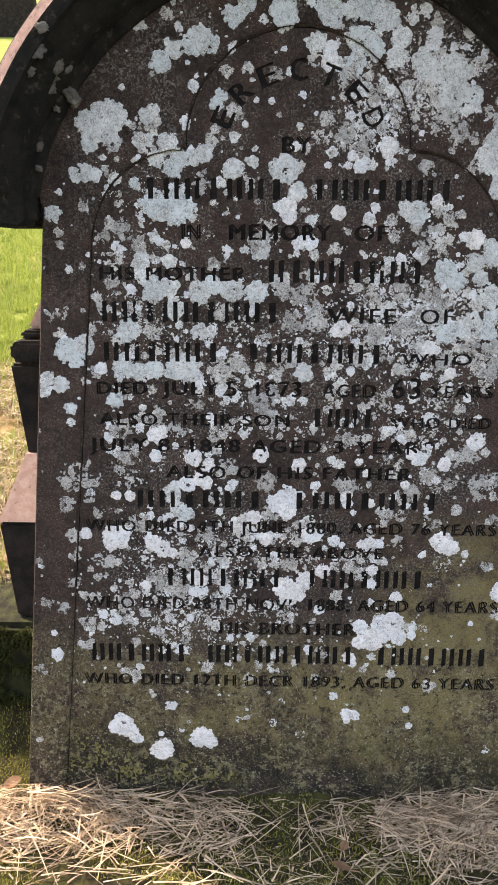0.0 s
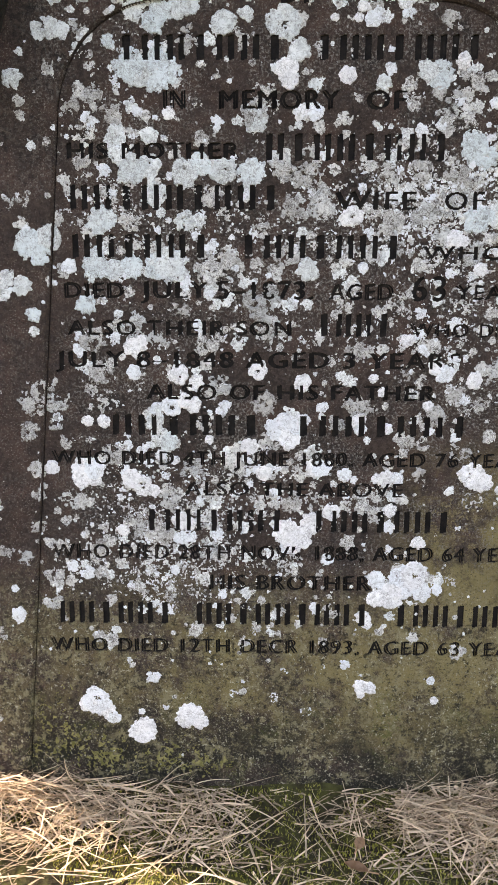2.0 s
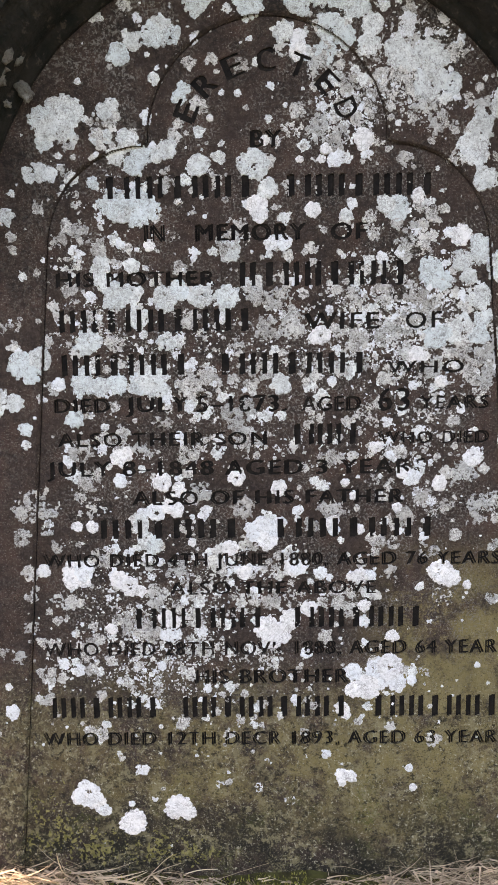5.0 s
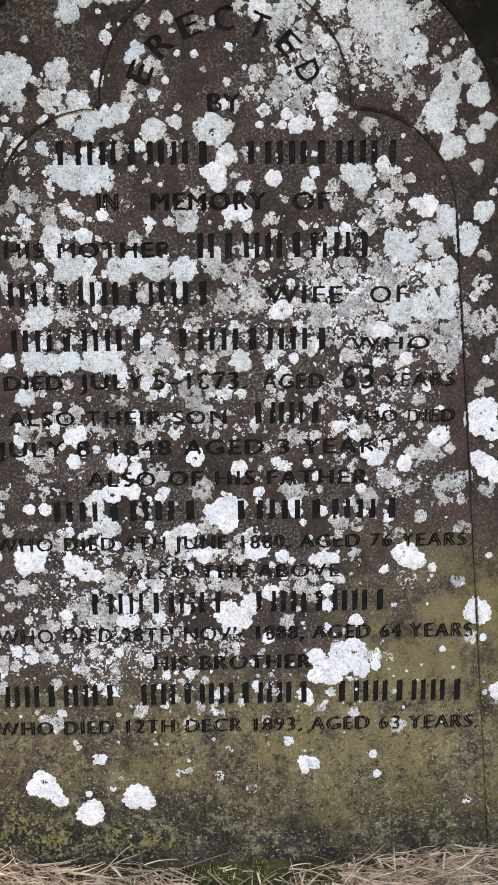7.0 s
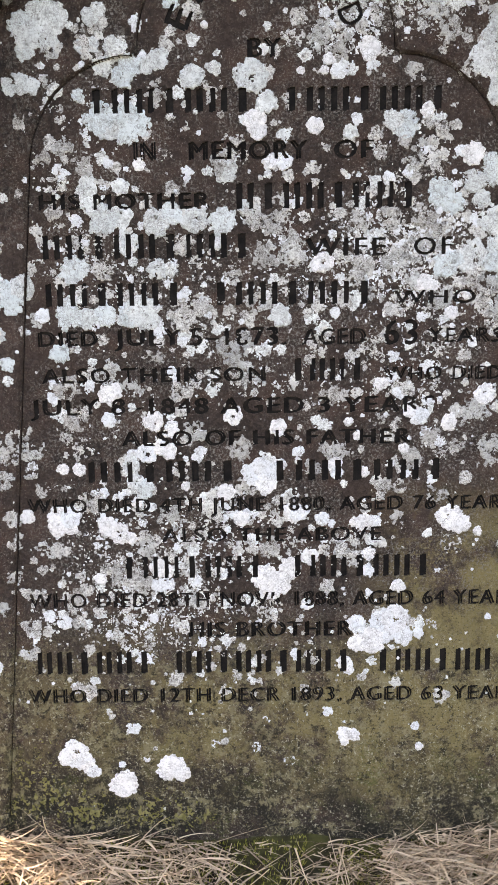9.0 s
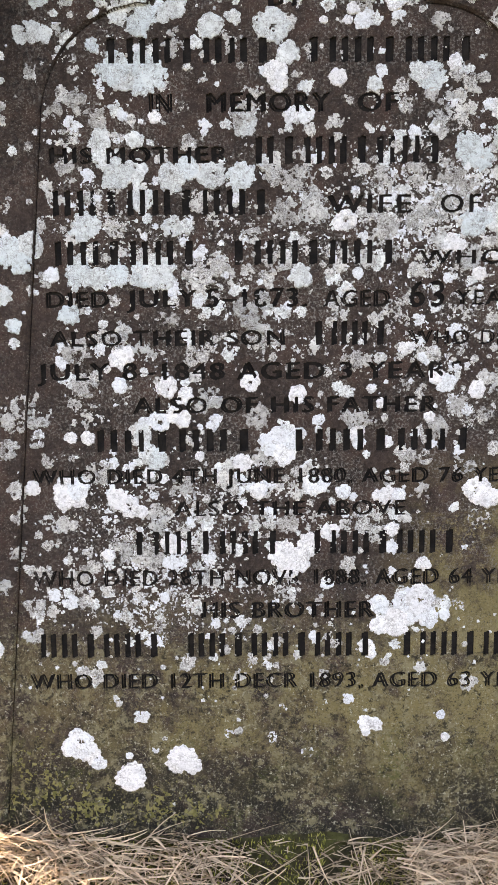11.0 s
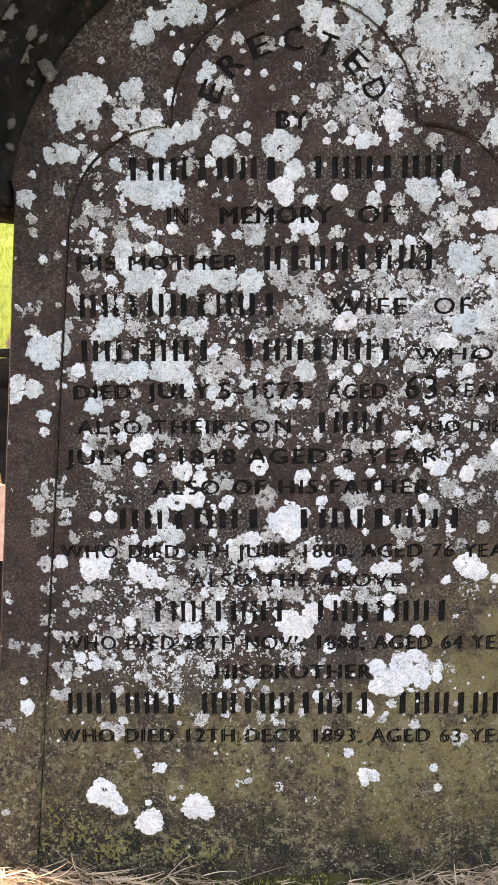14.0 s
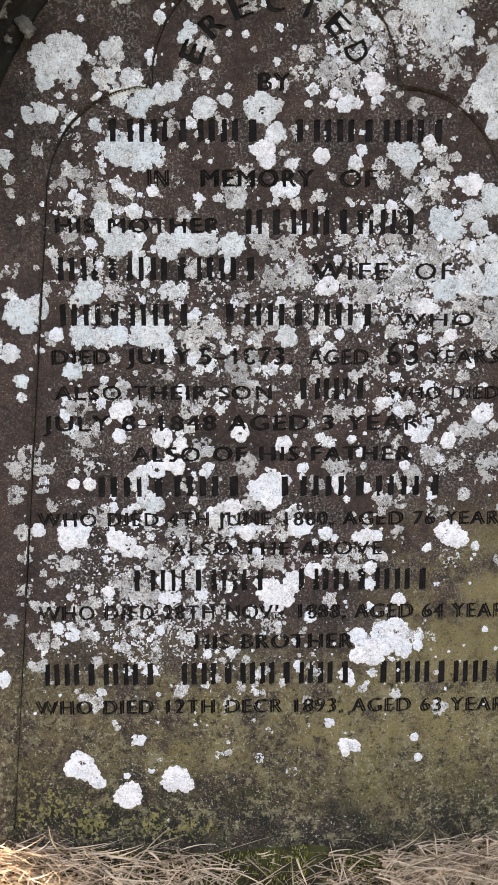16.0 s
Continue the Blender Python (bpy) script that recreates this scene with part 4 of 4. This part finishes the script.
bmesh.ops.recalc_face_normals(bm, faces=bm.faces)
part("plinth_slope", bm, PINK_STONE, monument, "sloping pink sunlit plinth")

# a stone further up the hill
far_stone = thing("far_headstone", "dark headstone on the hillside with a lichen spot", "headstone", (-4.05, 12.4, ground_z(-4.05, 12.4)))
bm = bmesh.new()
prism(bm, [(-0.45, -0.3), (-0.45, 1.5), (-0.3, 1.8), (0.0, 1.92), (0.33, 1.8), (0.47, 1.5), (0.47, 0.86), (0.45, 0.80), (0.45, -0.3)], 0.0, 0.12)
part("slab", bm, DARK_STONE, far_stone)
bm = bmesh.new()
bmesh.ops.create_circle(bm, cap_ends=True, segments=14, radius=0.06, matrix=pose(0.34, -0.004, 1.16, 90, 0, 0))
for v in bm.verts:
    v.co += Vector((v.co.x - 0.34, 0, v.co.z - 1.16)) * 0.5 * noise.noise(v.co * 30)
solid = bmesh.ops.extrude_face_region(bm, geom=bm.faces[:])
for g in solid["geom"]:
    if isinstance(g, bmesh.types.BMVert):
        g.co.y += 0.006
part("lichen_patch", bm, GREY_LICHEN, far_stone, "pale lichen spot")


# ---- grass, hay and moss ----
def blade(vs, fs, rng, x, y, z, length, width, lean, azim, bend, segs=4):
    """A thin tapering strip that bends over."""
    b = len(vs)
    dx, dy = math.cos(azim), math.sin(azim)
    sx, sy = -dy, dx
    px, py, pz, ang = x, y, z, lean
    step = length / segs
    for k in range(segs + 1):
        w = width * (1 - 0.75 * k / segs) / 2
        lift = 0.35 * w
        vs.append((px - sx * w, py - sy * w, pz - lift))
        vs.append((px + sx * w, py + sy * w, pz + lift))
        px += dx * math.cos(ang) * step
        py += dy * math.cos(ang) * step
        pz += math.sin(ang) * step
        ang += bend / segs
    for k in range(segs):
        o = b + 2 * k
        fs.append((o, o + 1, o + 3, o + 2))


def hay_height(x, y):
    """Raked hay banked against the foot of the stone in heaps, with bare gaps between."""
    heap = 0.050 * math.exp(-((x + 0.43) / 0.17) ** 2) + 0.040 * math.exp(-((x + 0.145) / 0.055) ** 2)
    rise = min(max((x - 0.03) / 0.30, 0), 1)
    heap += 0.060 * rise * rise * (3 - 2 * rise)
    lump = 0.8 + 0.6 * noise.noise((x * 9, y * 9, 8))
    return heap * lump * math.exp(-((y + 0.05) / 0.062) ** 2) + 0.002


rng = random.Random(8)
vs, fs = [], []
n = 0
while n < 6800:
    x, y = rng.uniform(-0.9, 0.9), -abs(rng.gauss(0.0, 0.11)) - 0.008
    if y < -0.6:
        continue
    thick = hay_height(x, y)
    keep = 0.07 + 0.95 * min(1.0, thick / 0.026)
    if noise.noise((x * 11, y * 11, 3)) < -0.05:
        keep *= 0.4
    if rng.random() > keep:
        continue
    # raked mostly along the stone, in wisps that share a direction
    azim = 0.9 * noise.noise((x * 5, y * 5, 21)) + rng.gauss(0.1, 0.75) + (math.pi if rng.random() < 0.5 else 0)
    if y > -0.06 and math.sin(azim) > 0:
        azim = -azim
    long = rng.random()
    blade(vs, fs, rng, x, y, ground_z(x, y) + rng.random() ** 0.7 * thick, 0.022 + 0.085 * long * long, rng.choice((0.0010, 0.0013, 0.0017, 0.0022, 0.0028, 0.0036)), rng.gauss(0.12, 0.28), azim, rng.gauss(-0.12, 0.45), 5)
    n += 1
for k in range(110):      # longer loose stalks on top
    x, y = rng.uniform(-0.55, 0.6), rng.uniform(-0.2, -0.03)
    if -0.06 < x < 0.08 and k % 3:
        continue
    blade(vs, fs, rng, x, y, ground_z(x, y) + 0.006 + hay_height(x, y), rng.uniform(0.07, 0.17), rng.uniform(0.0016, 0.0034), rng.uniform(-0.1, 0.3), rng.gauss(0.1, 0.5) + (math.pi if k % 2 else 0), rng.gauss(-0.3, 0.3), 7)
hay = mesh_part("dry_hay", raw("dry_hay", vs, fs), HAY, None, "raked dry hay lying against the stone's foot")
tagged(hay, category="hay", kind="stuff")

vs, fs = [], []
for k in range(80000):
    x, y = rng.uniform(-0.72, 0.62), rng.uniform(-0.34, 0.32)
    if abs(x) < half(0) and y > -0.004:
        continue
    if noise.noise((x * 7, y * 7, 12)) < (-0.4 if abs(x - 0.02) < 0.1 else -0.15):
        continue
    blade(vs, fs, rng, x, y, ground_z(x, y) - 0.002, rng.uniform(0.004, 0.009), rng.uniform(0.0018, 0.0034), rng.uniform(0.4, 1.6), rng.uniform(0, 6.28), rng.gauss(0, 0.8), 2)
moss = mesh_part("moss", raw("moss", vs, fs), MOSS, None, "cushions of green moss on the ground")
tagged(moss, category="moss", kind="stuff")

straw_v, straw_f, vs, fs = [], [], [], []
for k in range(60000):
    y = 0.34 + 9 * rng.random() ** 2.4
    x = -0.05 - rng.uniform(0.20, 0.36) * (y + 1.25) if k % 8 else rng.uniform(-2.5, 3)
    if -0.58 < x < 0.06 and y < 0.70:
        continue
    if noise.noise((x * 5, y * 5, 2)) < -0.45:
        continue
    if y < 1.5 + 0.5 * noise.noise((x * 4, y * 4, 31)) and rng.random() < 0.75:
        blade(straw_v, straw_f, rng, x, y, ground_z(x, y), rng.uniform(0.03, 0.09), rng.uniform(0.002, 0.004), rng.uniform(-0.1, 0.6), rng.uniform(0, 6.28), rng.gauss(-0.4, 0.5), 3)
    else:
        blade(vs, fs, rng, x, y, ground_z(x, y) - 0.004, rng.uniform(0.012, 0.05) * (1 + 0.10 * y), rng.uniform(0.002, 0.004) * (1 + 0.15 * y), rng.uniform(0.6, 1.6), rng.uniform(0, 6.28), rng.gauss(-0.5, 0.5), 3)
grass = mesh_part("grass", raw("grass", vs, fs), GREEN, None, "sunlit green grass on the hillside")
tagged(grass, category="grass", kind="stuff")
straw = mesh_part("straw", raw("straw", straw_v, straw_f), HAY, None, "sunlit dry cut straw lying behind the monument")
tagged(straw, category="straw", kind="stuff")


# ---- small things at the stone's foot ----
def dead_leaf(x, y, size, turn, label):
    ob = thing("dead_leaf", label, "leaf", (x, y, ground_z(x, y) + 0.02 + hay_height(x, y) * 0.8))
    tagged(ob, group="dead leaves in the hay")
    bm = bmesh.new()
    rows_ = []
    for i in range(9):
        u = i / 8
        w = size * 0.36 * math.sin(math.pi * min(1, u * 0.96 + 0.04)) ** 0.8 + 0.0004
        rows_.append([bm.verts.new((size * (u - 0.5), w * v, 0.25 * size * (u - 0.5) ** 2 * 2 + 0.5 * w * abs(v) + 0.0015 * noise.noise((u * 9, v * 4, x * 50)))) for v in (-1, -0.5, 0, 0.5, 1)])
    for a, b in zip(rows_, rows_[1:]):
        for i in range(4):
            bm.faces.new((a[i], a[i + 1], b[i + 1], b[i]))
    top = bm.faces[:]
    bmesh.ops.solidify(bm, geom=top, thickness=0.0008)
    bm.transform(pose(0, 0, 0, 12, -18, turn))
    part("blade", bm, LEAF, ob)
    bm = bmesh.new()
    box(bm, -0.0008, 0.0008, -0.0008, 0.0008, 0, size * 0.45)
    bm.transform(pose(0, 0, 0, 12, -18, turn) @ pose(-size * 0.5, 0, 0.1 * size, 0, -80, 0))
    part("stalk", bm, LEAF, ob)


dead_leaf(-0.485, -0.02, 0.034, 20, "curled pinkish brown dead leaf on the hay")
dead_leaf(0.09, -0.15, 0.034, 175, "brown dead leaf lying on moss and hay")
dead_leaf(0.10, -0.11, 0.02, 60, "small brown dead leaf lying on moss and hay")

# single dry stems that grow up before the stone
rng = random.Random(12)
for x, lean, azim, length in ((-0.425, 1.35, 0.3, 0.085), (-0.37, 1.2, 0.5, 0.06), (0.22, 1.0, 2.4, 0.10), (0.10, 1.25, 2.0, 0.07), (-0.16, 1.3, 1.0, 0.05), (0.33, 0.35, 0.15, 0.16)):
    vs, fs = [], []
    blade(vs, fs, rng, x, -0.022, ground_z(x, -0.022) + 0.01, length, 0.0022, lean, -abs(azim) * 0.4, -0.6, 9)
    stem = mesh_part("grass_stem", raw("grass_stem", vs, fs), HAY, None, "single thin dry grass stem at the stone's foot")
    tagged(stem, category="grass stem", group="dry stems before the stone")
